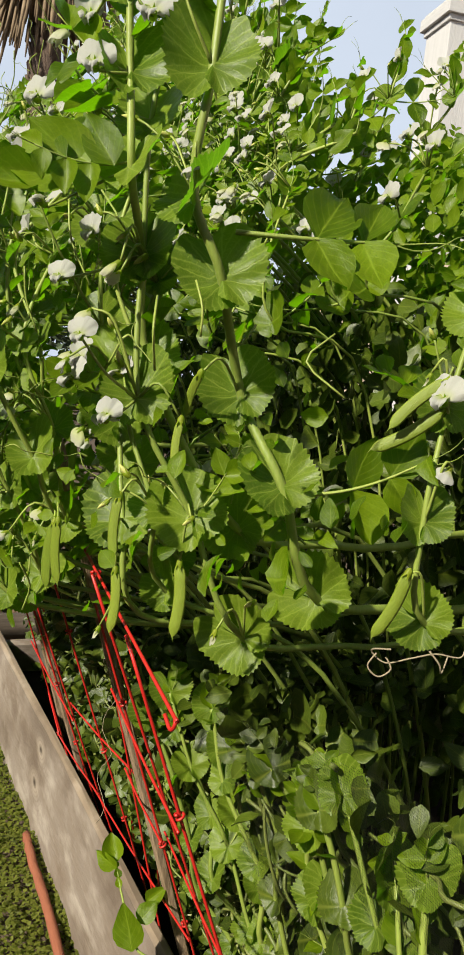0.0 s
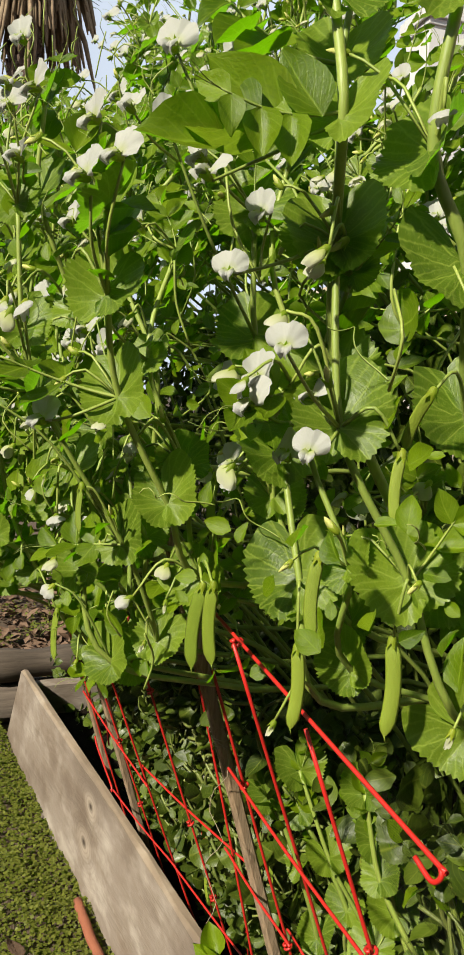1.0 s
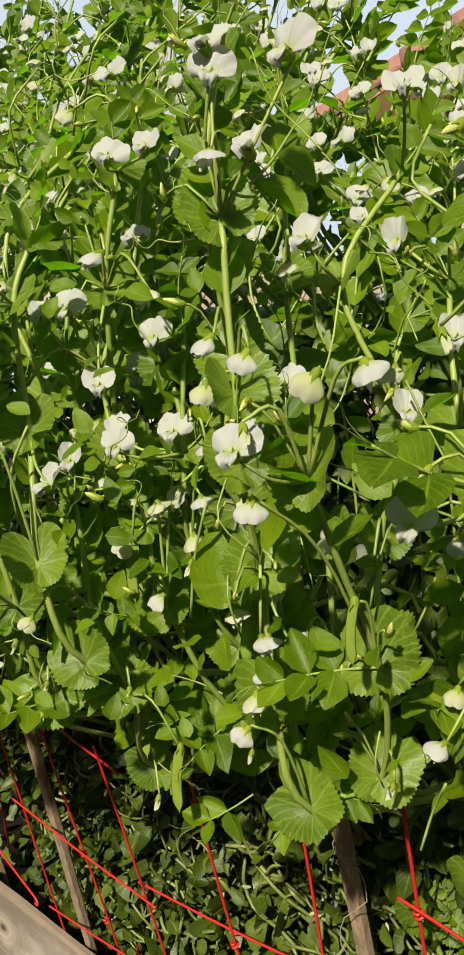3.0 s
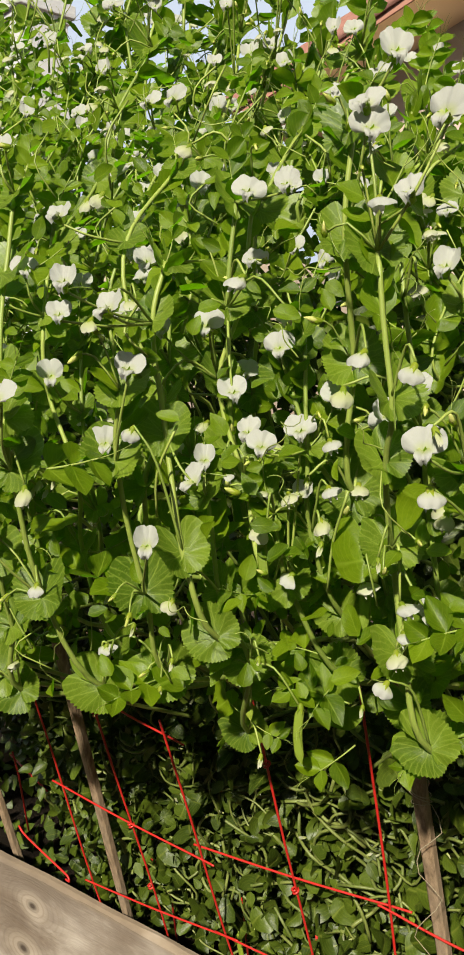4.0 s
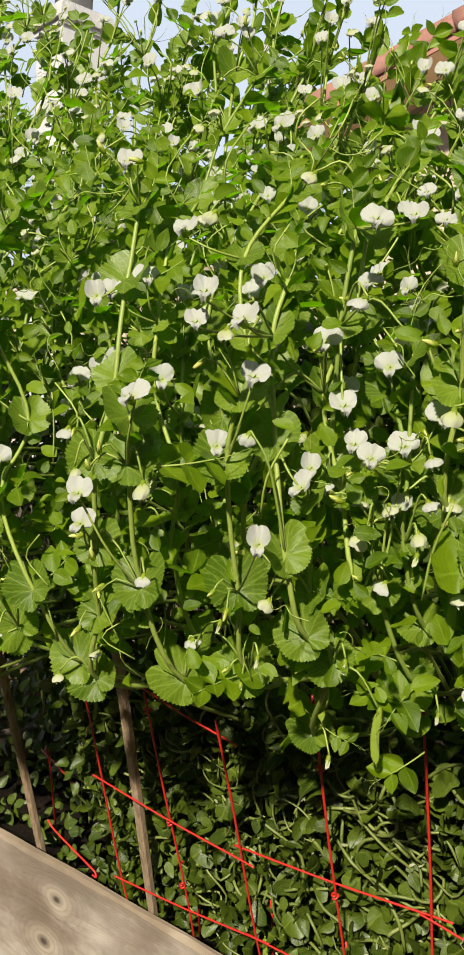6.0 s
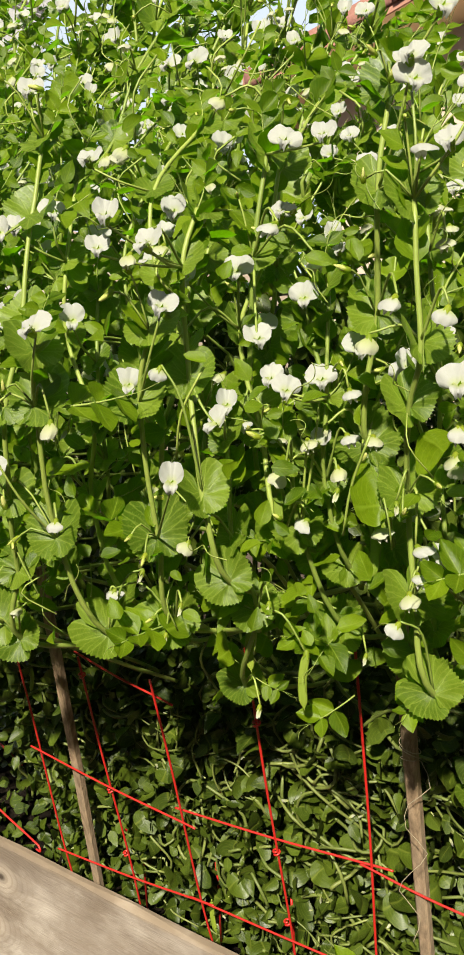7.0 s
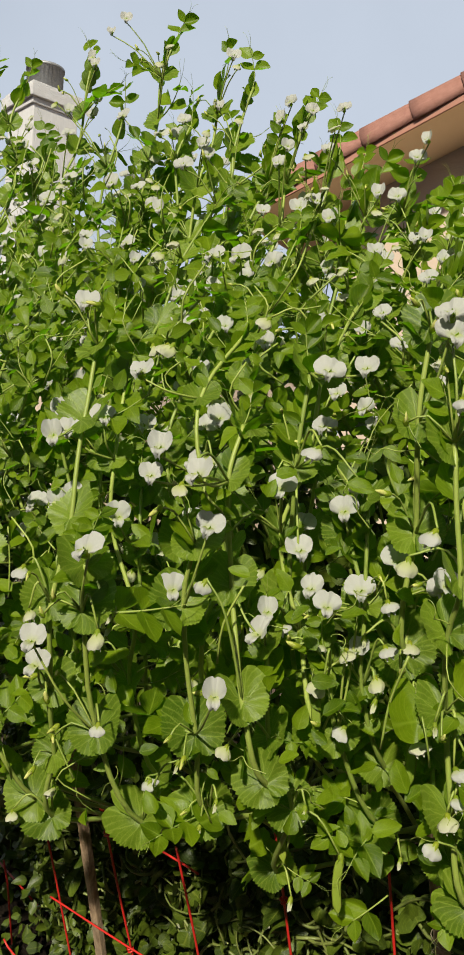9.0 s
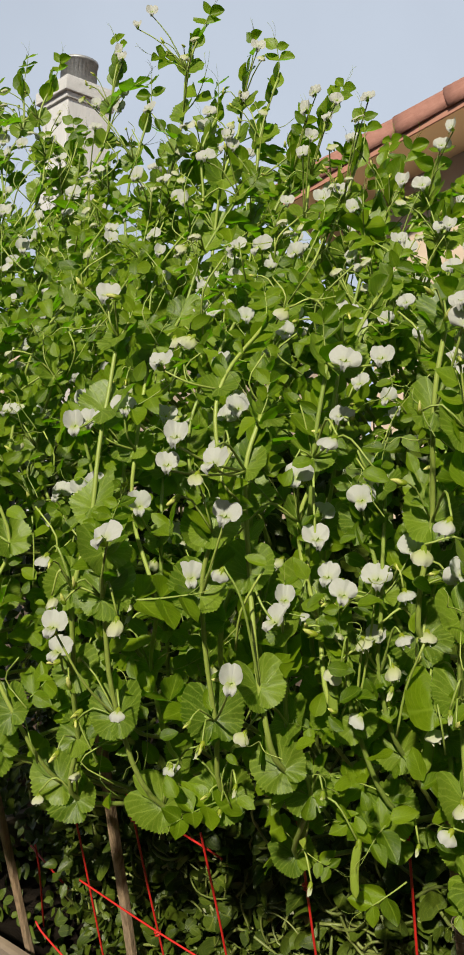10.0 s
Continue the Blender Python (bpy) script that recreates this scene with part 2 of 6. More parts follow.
def plain_material(name, a, b, scale, rough=0.8, bump=0.4, distance=0.004, metallic=0.0, spec=0.3):
    n = Nodes(name)
    big = n.noise(scale, 5.0)
    small = n.noise(scale * 9.0, 4.0)
    color = n.mix(n.ramp(n.math("ADD", n.math("MULTIPLY", big, 0.65), n.math("MULTIPLY", small, 0.35)), 0.3, 0.7), a, b)
    n.bump(n.math("ADD", small, n.math("MULTIPLY", big, 0.6)), bump, distance)
    return n.done(color, rough, Metallic=metallic, Specular_IOR_Level=spec)


M_STIPULE = leaf_material("pea_stipule_leaf", (0.050, 0.091, 0.007), (0.172, 0.244, 0.016), (0.287, 0.375, 0.050), True, 0.44, 0.45)
M_LEAFLET = leaf_material("pea_leaflet", (0.034, 0.068, 0.001), (0.172, 0.250, 0.005), (0.245, 0.341, 0.025), False)
# older leaves: a copy of the leaflet with shade mixed into its colour
M_SHADED_OLD_LEAF = leaf_material("older_pea_leaf", (0.012, 0.024, 0.002), (0.070, 0.102, 0.008), (0.140, 0.165, 0.022), False, 0.10)
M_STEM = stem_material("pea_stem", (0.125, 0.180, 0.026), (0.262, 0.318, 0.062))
# stem copy for older vines, coloured darker to stand in for shade
M_SHADED_OLD_STEM = stem_material("old_pea_stem", (0.070, 0.096, 0.018), (0.160, 0.184, 0.044))
M_PETAL = petal_material("white_petal", (0.40, 0.405, 0.38), (0.33, 0.40, 0.03), 0.52)
M_FADED = petal_material("faded_petal", (0.47, 0.46, 0.39), (0.31, 0.37, 0.022), 1.15)
M_CALYX = leaf_material("calyx_green", (0.159, 0.226, 0.014), (0.333, 0.353, 0.028), (0.327, 0.353, 0.055), False)
M_BUD = stem_material("furled_bud", (0.26, 0.29, 0.04), (0.46, 0.46, 0.14))
M_POD = stem_material("pea_pod_skin", (0.101, 0.152, 0.011), (0.193, 0.246, 0.024))
M_BOARD = board_material()
M_STAKE = wood_material("grey_stake_wood", (0.112, 0.071, 0.039), (0.348, 0.244, 0.150), (0.254, 0.203, 0.145), 2, 0.0, 2.2)
M_LOG = wood_material("dark_timber", (0.040, 0.030, 0.022), (0.100, 0.078, 0.060), (0.066, 0.058, 0.048), 1)
M_RED = plain_material("red_coated_wire", (0.36, 0.010, 0.008), (0.48, 0.020, 0.013), 40.0, 0.42, 0.15, 0.0008, spec=0.5)
# soil colour taken down to near black to stand in for shade
M_SOIL = plain_material("garden_soil", (0.009, 0.007, 0.005), (0.026, 0.019, 0.013), 18.0, 0.95, 0.9, 0.02, spec=0.05)
M_GROUND = plain_material("bare_ground", (0.040, 0.027, 0.018), (0.095, 0.068, 0.046), 6.0, 0.95, 0.8, 0.02)
M_CLOVER = leaf_material("clover_leaf", (0.092, 0.106, 0.012), (0.215, 0.222, 0.036), (0.169, 0.200, 0.077), False)
M_RUST = plain_material("rust_orange_rod", (0.200, 0.062, 0.031), (0.277, 0.100, 0.054), 30.0, 0.8)
M_PLASTER = plain_material("grey_plaster", (0.090, 0.090, 0.080), (0.140, 0.138, 0.125), 4.0, 0.95, 0.6, 0.01)
M_STUCCO = plain_material("pink_beige_stucco", (0.37, 0.295, 0.225), (0.44, 0.355, 0.275), 5.0, 0.95, 0.8, 0.01)
M_CHIMNEY = plain_material("pale_grey_stucco", (0.38, 0.38, 0.38), (0.47, 0.465, 0.46), 4.0, 0.95, 0.6, 0.01)
M_SOFFIT = plain_material("tan_painted_soffit", (0.80, 0.60, 0.38), (0.87, 0.68, 0.45), 5.0, 0.85)
M_FASCIA = plain_material("terracotta_paint", (0.25, 0.115, 0.080), (0.31, 0.150, 0.105), 6.0, 0.7)
M_TILE = plain_material("clay_roof_tile", (0.197, 0.086, 0.063), (0.288, 0.145, 0.113), 7.0, 0.8, 0.5, 0.006)
M_FLUE = plain_material("galvanised_flue", (0.20, 0.205, 0.21), (0.36, 0.365, 0.37), 12.0, 0.55, 0.2, 0.002, 0.6)
M_PIPE = plain_material("grey_pipe", (0.323, 0.347, 0.362), (0.400, 0.424, 0.439), 20.0, 0.5, 0.1, 0.001)
M_PALM = plain_material("palm_bark", (0.085, 0.058, 0.042), (0.200, 0.146, 0.112), 9.0, 0.95, 1.0, 0.05)
M_THATCH = plain_material("dry_palm_thatch", (0.115, 0.081, 0.050), (0.277, 0.208, 0.131), 14.0, 0.95)
M_FAR_LEAF = plain_material("far_tree_leaf", (0.030, 0.050, 0.025), (0.080, 0.105, 0.050), 3.0, 0.8)
M_STRAW = plain_material("dry_straw", (0.231, 0.185, 0.115), (0.354, 0.300, 0.208), 50.0, 0.9)
M_DEAD_LEAF = plain_material("dead_leaf_brown", (0.085, 0.050, 0.031), (0.169, 0.108, 0.069), 40.0, 0.8)


def net_material(name, thread_share):
    """Fine dark garden net: threads a few millimetres apart, open between."""
    n = Nodes(name)
    s = n.tree.nodes.new("ShaderNodeSeparateXYZ")
    n.put(s.inputs[0], n.coords("UV"))
    t = [n.math("LESS_THAN", n.math("FRACT", n.math("MULTIPLY", s.outputs[k], 1.0)), thread_share) for k in (0, 1)]
    thread = n.math("MAXIMUM", t[0], t[1])
    n.done((0.010, 0.012, 0.008), 0.9, Specular_IOR_Level=0.1, Alpha=thread)
    return n.mat


M_NET = net_material("fine_garden_net", 0.075)


# ---- mesh helpers ----
class Batch:
    """Collects pieces of geometry with texture coordinates and material slots, for one mesh."""

    def __init__(self):
        self.v, self.f, self.uv, self.m, self.count = [], [], [], [], 0

    def add(self, verts, faces, uvs, slot=0, matrix=None):
        verts = np.asarray(verts, float)
        if matrix is not None:
            a = np.array(matrix)
            verts = verts @ a[:3, :3].T + a[:3, 3]
        self.v.append(verts)
        self.uv.append(np.asarray(uvs, float))
        self.f += [tuple(i + self.count for i in f) for f in faces]
        self.m += [slot] * len(faces) if isinstance(slot, int) else list(slot)
        self.count += len(verts)
        return self

    def join(self, shape, matrix=None, slot=None):
        return self.add(shape.verts, shape.faces, shape.uvs, shape.slots if slot is None else slot, matrix)

    def shape(self):
        return Shape(np.concatenate(self.v), self.f, np.concatenate(self.uv), self.m)

    def mesh(self, name, materials, smooth=True):
        s = self.shape()
        return s.mesh(name, materials, smooth)


class Shape:
    """Points, faces, texture coordinates and slots of one piece."""

    def __init__(self, verts, faces, uvs, slots=0):
        self.verts, self.faces, self.uvs = np.asarray(verts, float), faces, np.asarray(uvs, float)
        self.slots = [slots] * len(faces) if isinstance(slots, int) else slots

    def mesh(self, name, materials, smooth=True):
        me = bpy.data.meshes.new(name)
        me.from_pydata(self.verts.tolist(), [], self.faces)
        layer = me.uv_layers.new(name="UVMap")
        loops = np.empty(len(me.loops), dtype=np.int32)
        me.loops.foreach_get("vertex_index", loops)
        layer.data.foreach_set("uv", self.uvs[loops].astype(np.float32).ravel())
        for mat in materials:
            me.materials.append(mat)
        me.polygons.foreach_set("material_index", np.array(self.slots, dtype=np.int32))
        me.polygons.foreach_set("use_smooth", np.full(len(me.polygons), smooth))
        me.update()
        return me


def grid_faces(rows, cols, closed=False):
    faces = []
    for i in range(rows - 1):
        for j in range(cols if closed else cols - 1):
            k = (j + 1) % cols
            faces.append((i * cols + j, i * cols + k, (i + 1) * cols + k, (i + 1) * cols + j))
    return faces


def smooth_path(points, per=5):
    """A Catmull-Rom line through the points."""
    p = [np.array(q, float) for q in points]
    p = [2 * p[0] - p[1], *p, 2 * p[-1] - p[-2]]
    out = []
    for a, b, c, d in zip(p, p[1:], p[2:], p[3:]):
        for t in np.arange(per) / per:
            out.append(0.5 * (2 * b + (c - a) * t + (2 * a - 5 * b + 4 * c - d) * t * t + (3 * b - a - 3 * c + d) * t ** 3))
    out.append(p[-2])
    return np.array(out)


def tube(path, radii, sides=6, cap=True):
    path = np.asarray(path, float)
    radii = np.broadcast_to(np.asarray(radii, float), len(path))
    tang = np.gradient(path, axis=0)
    tang /= np.linalg.norm(tang, axis=1, keepdims=True) + 1e-12
    ref = np.array([0.0, 0.0, 1.0]) if abs(tang[0][2]) < 0.9 else np.array([1.0, 0.0, 0.0])
    a = np.cross(tang[0], ref)
    verts, uvs = [], []
    for i, (p, t, r) in enumerate(zip(path, tang, radii)):
        a = a - t * (a @ t)
        a /= np.linalg.norm(a) + 1e-12
        b = np.cross(t, a)
        for k in range(sides):
            w = 2 * math.pi * k / sides
            verts.append(p + r * (math.cos(w) * a + math.sin(w) * b))
            uvs.append((k / sides, i / max(len(path) - 1, 1)))
    faces = grid_faces(len(path), sides, True)
    if cap:
        faces += [tuple(range(sides))[::-1], tuple((len(path) - 1) * sides + k for k in range(sides))]
    return Shape(verts, faces, uvs)


def box_bm(size, bevel=0.0, segments=2):
    bm = bmesh.new()
    bmesh.ops.create_cube(bm, size=1.0)
    bmesh.ops.scale(bm, vec=size, verts=bm.verts)
    if bevel:
        bmesh.ops.bevel(bm, geom=list(bm.edges), offset=bevel, segments=segments, affect="EDGES", profile=0.6)
    return bm


def bm_object(name, bm, material, parent=None, matrix=None, label="", smooth=False):
    me = bpy.data.meshes.new(name)
    bm.to_mesh(me)
    bm.free()
    me.materials.append(material)
    me.polygons.foreach_set("use_smooth", np.full(len(me.polygons), smooth))
    ob = new(name, me)
    if matrix is not None:
        ob.matrix_basis = matrix
    ob.parent = parent
    return tagged(ob, label)


def piece(name, me, parent=None, matrix=None, label=""):
    ob = new(name, me)
    if matrix is not None:
        ob.matrix_basis = matrix
    ob.parent = parent
    return tagged(ob, label)


rng = random.Random(11)


# ---- ground and raised bed ----
def ground_height(x, y):
    bump = 0.012 * noise.noise(Vector((x * 3.1, y * 3.1, 0.3))) + 0.02 * noise.noise(Vector((x * 0.7, y * 0.7, 4.0)))
    return bump * min(1.0, max(0.0, -y) * 4 + 0.15)


def build_ground():
    near = np.linspace(-3, 3, 61)
    axis = np.concatenate([[-300, -120, -50, -20, -9, -5], near, [5, 9, 20, 50, 120, 300]])
    verts = [(x, y, ground_height(x, y) if max(abs(x), abs(y)) < 3.1 else 0.0) for y in axis for x in axis]
    uvs = [(v[0], v[1]) for v in verts]
    me = Shape(verts, grid_faces(len(axis), len(axis)), uvs).mesh("ground", [M_GROUND])
    tagged(piece("ground", me), "dry brown garden earth round the raised bed", "ground", kind="structure")


build_ground()


def build_sky_blockers():
    """Unseen plain walls, added behind the path to block low sky light."""
    for name, size, at in (("wall_south", (13.0, 0.14, 3.0), (0.5, -4.7, 1.495)), ("wall_east", (0.14, 9.0, 3.0), (6.0, 0.2, 1.495))):
        bm = box_bm(size, 0.01)
        ob = bm_object(name, bm, M_PLASTER, None, Matrix.Translation(at))
        tagged(ob, "plain grey plastered wall, unseen, added to block low sky light", "wall", kind="structure")


build_sky_blockers()

BOARD_L, BOARD_R, BOARD_H, BOARD_T = -0.575, 2.2, 0.235, 0.018


def plank(name, length, height, thick, slant, seed, material):
    """A long weathered board with worn, slightly wavy edges; it lies along x, its front face at y = 0."""
    r = random.Random(seed)
    n = 60
    ring = [(0.004, 0.0), (0.0, 0.006), (0.0, height * 0.5), (0.0, height - 0.006), (0.005, height - 0.001), (thick - 0.005, height), (thick, height - 0.007), (thick, 0.0)]
    verts, uvs = [], []
    for i in range(n + 1):
        s = i / n
        for k, (y, z) in enumerate(ring):
            x = s * length - (slant * (1 - z / height) if i == 0 else 0.0)
            wave = 0.0022 * noise.noise(Vector((s * length * 9, k * 0.7, seed))) + 0.002 * noise.noise(Vector((s * length * 2.1, 3, seed)))
            verts.append((x, y + (wave if k not in (5, 6, 7) else -wave * 0.5), z + (wave * 1.4 if k > 2 and k < 7 else 0)))
            uvs.append((x, z))
    m = len(ring)
    faces = grid_faces(n + 1, m, True) + [tuple(range(m)), tuple(n * m + k for k in range(m))[::-1]]
    return Shape(verts, faces, uvs).mesh(name, [material], False)


def build_bed():
    bed = tagged(new("raised_bed"), "raised garden bed of weathered grey-brown boards on the ground", "garden bed")
    bed.location = (BOARD_L, -0.006, 0)
    piece("front_board", plank("front_board", BOARD_R - BOARD_L, BOARD_H, BOARD_T, 0.14, 3, M_BOARD), bed, None, "sun-bleached front board with knots")
    back = piece("back_board", plank("back_board", BOARD_R - BOARD_L, BOARD_H, BOARD_T, 0.0, 8, M_BOARD), bed)
    back.location = (0, 0.86, 0)
    for name, x in (("end_board", 0.05), ("end_board", BOARD_R - BOARD_L - 0.04)):
        end = piece(name, plank(name, 0.82, BOARD_H - 0.02, 0.03, 0.0, 5, M_BOARD), bed)
        end.matrix_basis = pose(x, BOARD_T + 0.001, 0, 0, 0, 90)
    n, m = 60, 24
    verts = [(0.02 + (BOARD_R - BOARD_L - 0.1) * i / n, 0.04 + 0.8 * j / m, 0.15 + 0.018 * noise.noise(Vector((i * 0.35, j * 0.35, 2)))) for j in range(m + 1) for i in range(n + 1)]
    me = Shape(verts, grid_faces(m + 1, n + 1), [(v[0], v[1]) for v in verts]).mesh("soil", [M_SOIL])
    piece("soil", me, bed, None, "moist soil, coloured near black for the shade under the vines")


build_bed()


def build_timber():
    """A rough dark timber that closes the far end of the bed."""
    path = [(-0.86, -0.05 + 0.16 * k, 0.150 + 0.006 * math.sin(k)) for k in range(9)]
    b = Batch()
    s = tube(smooth_path(path, 4), [0.040 + 0.005 * math.sin(i * 1.3) for i in range(33)], 12)
    s.verts += np.array([[0.006 * noise.noise(Vector(v * 14)), 0, 0.008 * noise.noise(Vector(v * 11))] for v in s.verts])
    b.join(s)
    b.join(tube([(-0.86, -0.1, 0.055), (-0.87, 0.5, 0.055), (-0.86, 1.2, 0.055)], 0.055, 12))
    tagged(piece("timber_edging", b.mesh("timber_edging", [M_LOG])), "dark weathered timber edging at the bed's far end", "timber")


build_timber()


# ---- stakes and red wire trellis; both lean out towards the path ----
def lean(x0, sx, y0, sy, z):
    """A point on a leaning line given at the board's top edge and per metre of height."""
    h = z - BOARD_H
    return (x0 + sx * h, y0 + sy * h, z)


def build_stake(x0, sx, y0, sy, low, high, width, label):
    b = Batch()
    n = 18
    verts, uvs = [], []
    for i in range(n + 1):
        z = low + (high - low) * i / n
        c = np.array(lean(x0, sx, y0, sy, z))
        for k, (u, v) in enumerate(((-1, -1), (1, -1), (1.04, 0.9), (-0.95, 1))):
            w = width / 2 * (1 + 0.07 * noise.noise(Vector((z * 22, k, x0 * 9)))) * (0.8 if i == n else 1)
            verts.append(c + (u * w, v * w, 0))
            uvs.append((k / 4, z))
    b.add(verts, grid_faces(n + 1, 4, True) + [(0, 1, 2, 3), tuple(n * 4 + k for k in range(4))[::-1]], uvs)
    ob = piece("wooden_stake", b.mesh("wooden_stake", [M_STAKE], False))
    mod = ob.modifiers.new("bevel", "BEVEL")
    mod.width, mod.segments = 0.002, 1
    return tagged(ob, label, "garden stake", "stakes along the bed")


build_stake(0.174, 0.153, 0.020, -0.374, 0.05, 0.70, 0.0118, "grey weathered square wooden stake leaning outward by the bed board")
build_stake(0.663, 0.033, 0.022, -0.355, 0.05, 0.86, 0.0122, "grey split wooden stake with twine round it, leaning outward")
build_stake(-0.115, 0.06, 0.046, -0.33, 0.05, 0.72, 0.0118, "thin dark wooden stake in the shade of the vines")

def build_twine():
    """Thin twine wound round the split stake and hanging down from it."""
    pts = []
    for k in range(22):
        w, z = k * 0.9, 0.600 - 0.0011 * k + 0.004 * math.sin(k * 0.7)
        c = np.array(lean(0.663, 0.033, 0.022, -0.355, z))
        pts.append(c + (0.0092 * math.cos(w), 0.0092 * math.sin(w), 0))
    hang = pts[-1]
    pts += [hang + (0.012 * math.sin(s * 1.9), -0.006 - 0.004 * math.cos(s * 2.3), -0.02 * s) for s in range(1, 9)]
    b = Batch().join(tube(smooth_path(pts, 2), 0.00042, 4))
    tagged(piece("twine", b.mesh("twine", [M_STRAW])), "thin pale twine wound round the split wooden stake", "twine")


build_twine()

RIB_X = [0.018, 0.138, 0.249, 0.376, 0.491, 0.612, 0.719, 0.812, 0.984]
RIB_Y = [0.010, 0.008, 0.018, 0.015, 0.023, 0.010, 0.022, 0.030, -0.001]
RIB_SY = [-0.37, -0.372, -0.409, -0.419, -0.397, -0.299, -0.395, -0.441, -0.392]
RIB_SX = [0.08, 0.079, 0.097, 0.06, 0.074, 0.03, 0.078, 0.096, -0.059]


def rib_point(k, z):
    return np.array(lean(RIB_X[k], RIB_SX[k], RIB_Y[k], RIB_SY[k], z))


def loop_end(center, axis, r=0.006, turns=1.3):
    """The small eye with which one rod of the trellis grips another."""
    axis = np.array(axis, float) / np.linalg.norm(axis)
    a = np.cross(axis, (0.3, 0.2, 0.9))
    a /= np.linalg.norm(a)
    b = np.cross(axis, a)
    return [np.array(center) + r * (math.cos(w) * a + math.sin(w) * b) + axis * 0.004 * (w / 6.28 - turns / 2) for w in np.linspace(0, 6.28 * turns, 12)]


def build_trellis():
    trellis = tagged(new("wire_trellis"), "folding trellis of red coated wire leaning out over the bed board", "trellis")
    trellis.location = rib_point(3, 0.2)
    base = Matrix.Translation(-trellis.location)

    def rod(name, path, r, label=""):
        b = Batch().join(tube(path, r, 8), base)
        return piece(name, b.mesh(name, [M_RED]), trellis, None, label)

    tops = [0.62, 0.60, 0.60, 0.60, 0.66, 0.68, 0.68, 0.735, 0.715]
    for k, top in enumerate(tops):
        if k == 0:
            continue
        bow = 0.004 * (-1) ** k
        path = smooth_path([rib_point(k, 0.17), rib_point(k, 0.3) + (bow, 0, 0), rib_point(k, 0.48), rib_point(k, top)], 5)
        rod("upright_rod", path, 0.00135)
        for z in (0.313, 0.414, 0.577):
            if (k + int(z * 100)) % 2:
                p = rib_point(k, z)
                rod("wire_eye", loop_end(p, (0.1, 0.35, -0.9), 0.0034), 0.0012)
    # cross rods, each a little askew, hooked round the uprights
    for a, za, c, zc, dy in ((1, 0.440, 3, 0.416, -0.005), (3, 0.428, 5, 0.438, 0.004), (5, 0.438, 6, 0.430, -0.004), (1, 0.275, 3, 0.296, -0.005), (3, 0.296, 6, 0.305, -0.005),
                             (6, 0.587, 8, 0.576, -0.007), (2, 0.600, 3, 0.577, 0.006), (6, 0.42, 8, 0.41, 0.007)):
        p, q = rib_point(a, za) + (0, dy, 0), rib_point(c, zc) + (0, dy, 0)
        d = (q - p) / np.linalg.norm(q - p)
        path = [p - d * 0.012, p, (p + q) / 2 + (0, 0, -0.002), q, q + d * 0.02]
        rod("cross_rod", smooth_path(path, 4), 0.00125)
    # the top rod that sticks out with an open hook
    p, q = np.array((0.83, -0.186, 0.742)), np.array((1.08, -0.199, 0.709))
    d = (q - p) / np.linalg.norm(q - p)
    up = np.array((-0.1, -0.1, -0.95))
    hook = [p - d * 0.02, p, (p + q) / 2, q, q + d * 0.007, q + d * 0.009 + up * 0.004, q + d * 0.004 + up * 0.009, q - d * 0.009 + up * 0.007]
    rod("top_rod", smooth_path(hook, 5), 0.00125, "rod with an open hook at its end")
    rod("wire_eye", loop_end((0.856, -0.186, 0.735), (0.1, 0.35, -0.9), 0.0036), 0.0013)
    # the second layer of rods, deeper in the shade
    for k, (x, z) in enumerate(((0.232, 0.285), (0.36, 0.285), (0.47, 0.27), (-0.06, 0.36))):
        p = np.array((x, 0.06 - 0.3 * (z - BOARD_H), z))
        rod("upright_rod", [p - (0.006, -0.02, 0.1), p, p + (0.003, -0.012, 0.04)], 0.0015)
    rod("cross_rod", [(0.16, 0.05, 0.305), (0.23, 0.05, 0.292), (0.262, 0.05, 0.292)], 0.0015)
    rod("cross_rod", [(-0.13, 0.06, 0.36), (-0.06, 0.05, 0.345), (-0.02, 0.05, 0.33)], 0.0015)
    low = [(-0.045, 0.009, 0.288), (-0.024, 0.008, 0.277), (0.058, 0.006, 0.254), (0.070, 0.006, 0.249), (0.072, 0.006, 0.243), (0.062, 0.008, 0.242)]
    rod("cross_rod", smooth_path(low, 4), 0.0015)


build_trellis()


def net_top(x):
    return float(np.interp(x, (0.84, 1.0, 1.14, 1.45), (0.620, 0.655, 0.690, 0.700)))


def net_y(x, z):
    return 0.022 + 0.045 * min(1.0, max(0.0, x - 0.6) / 0.25) - 0.36 * (z - BOARD_H) + 0.012 * noise.noise(Vector((x * 9, z * 9, 5)))


def build_net():
    """The fine dark net over the lower vines at the bed's near end."""
    n, m = 56, 30
    verts, uvs = [], []
    for j in range(m + 1):
        for i in range(n + 1):
            x = 0.86 + 0.59 * i / n + (0.012 * math.sin(j * 0.9) if i == 0 else 0)
            z = 0.17 + (net_top(x) - 0.17) * j / m
            verts.append((x, net_y(x, z), z))
            uvs.append(((x - 0.86) / 0.0024, (z - 0.17) / 0.0024))
    me = Shape(verts, grid_faces(m + 1, n + 1), uvs).mesh("garden_net", [M_NET])
    tagged(piece("garden_net", me), "fine dark garden net stretched over the lower vines", "netting")


build_net()


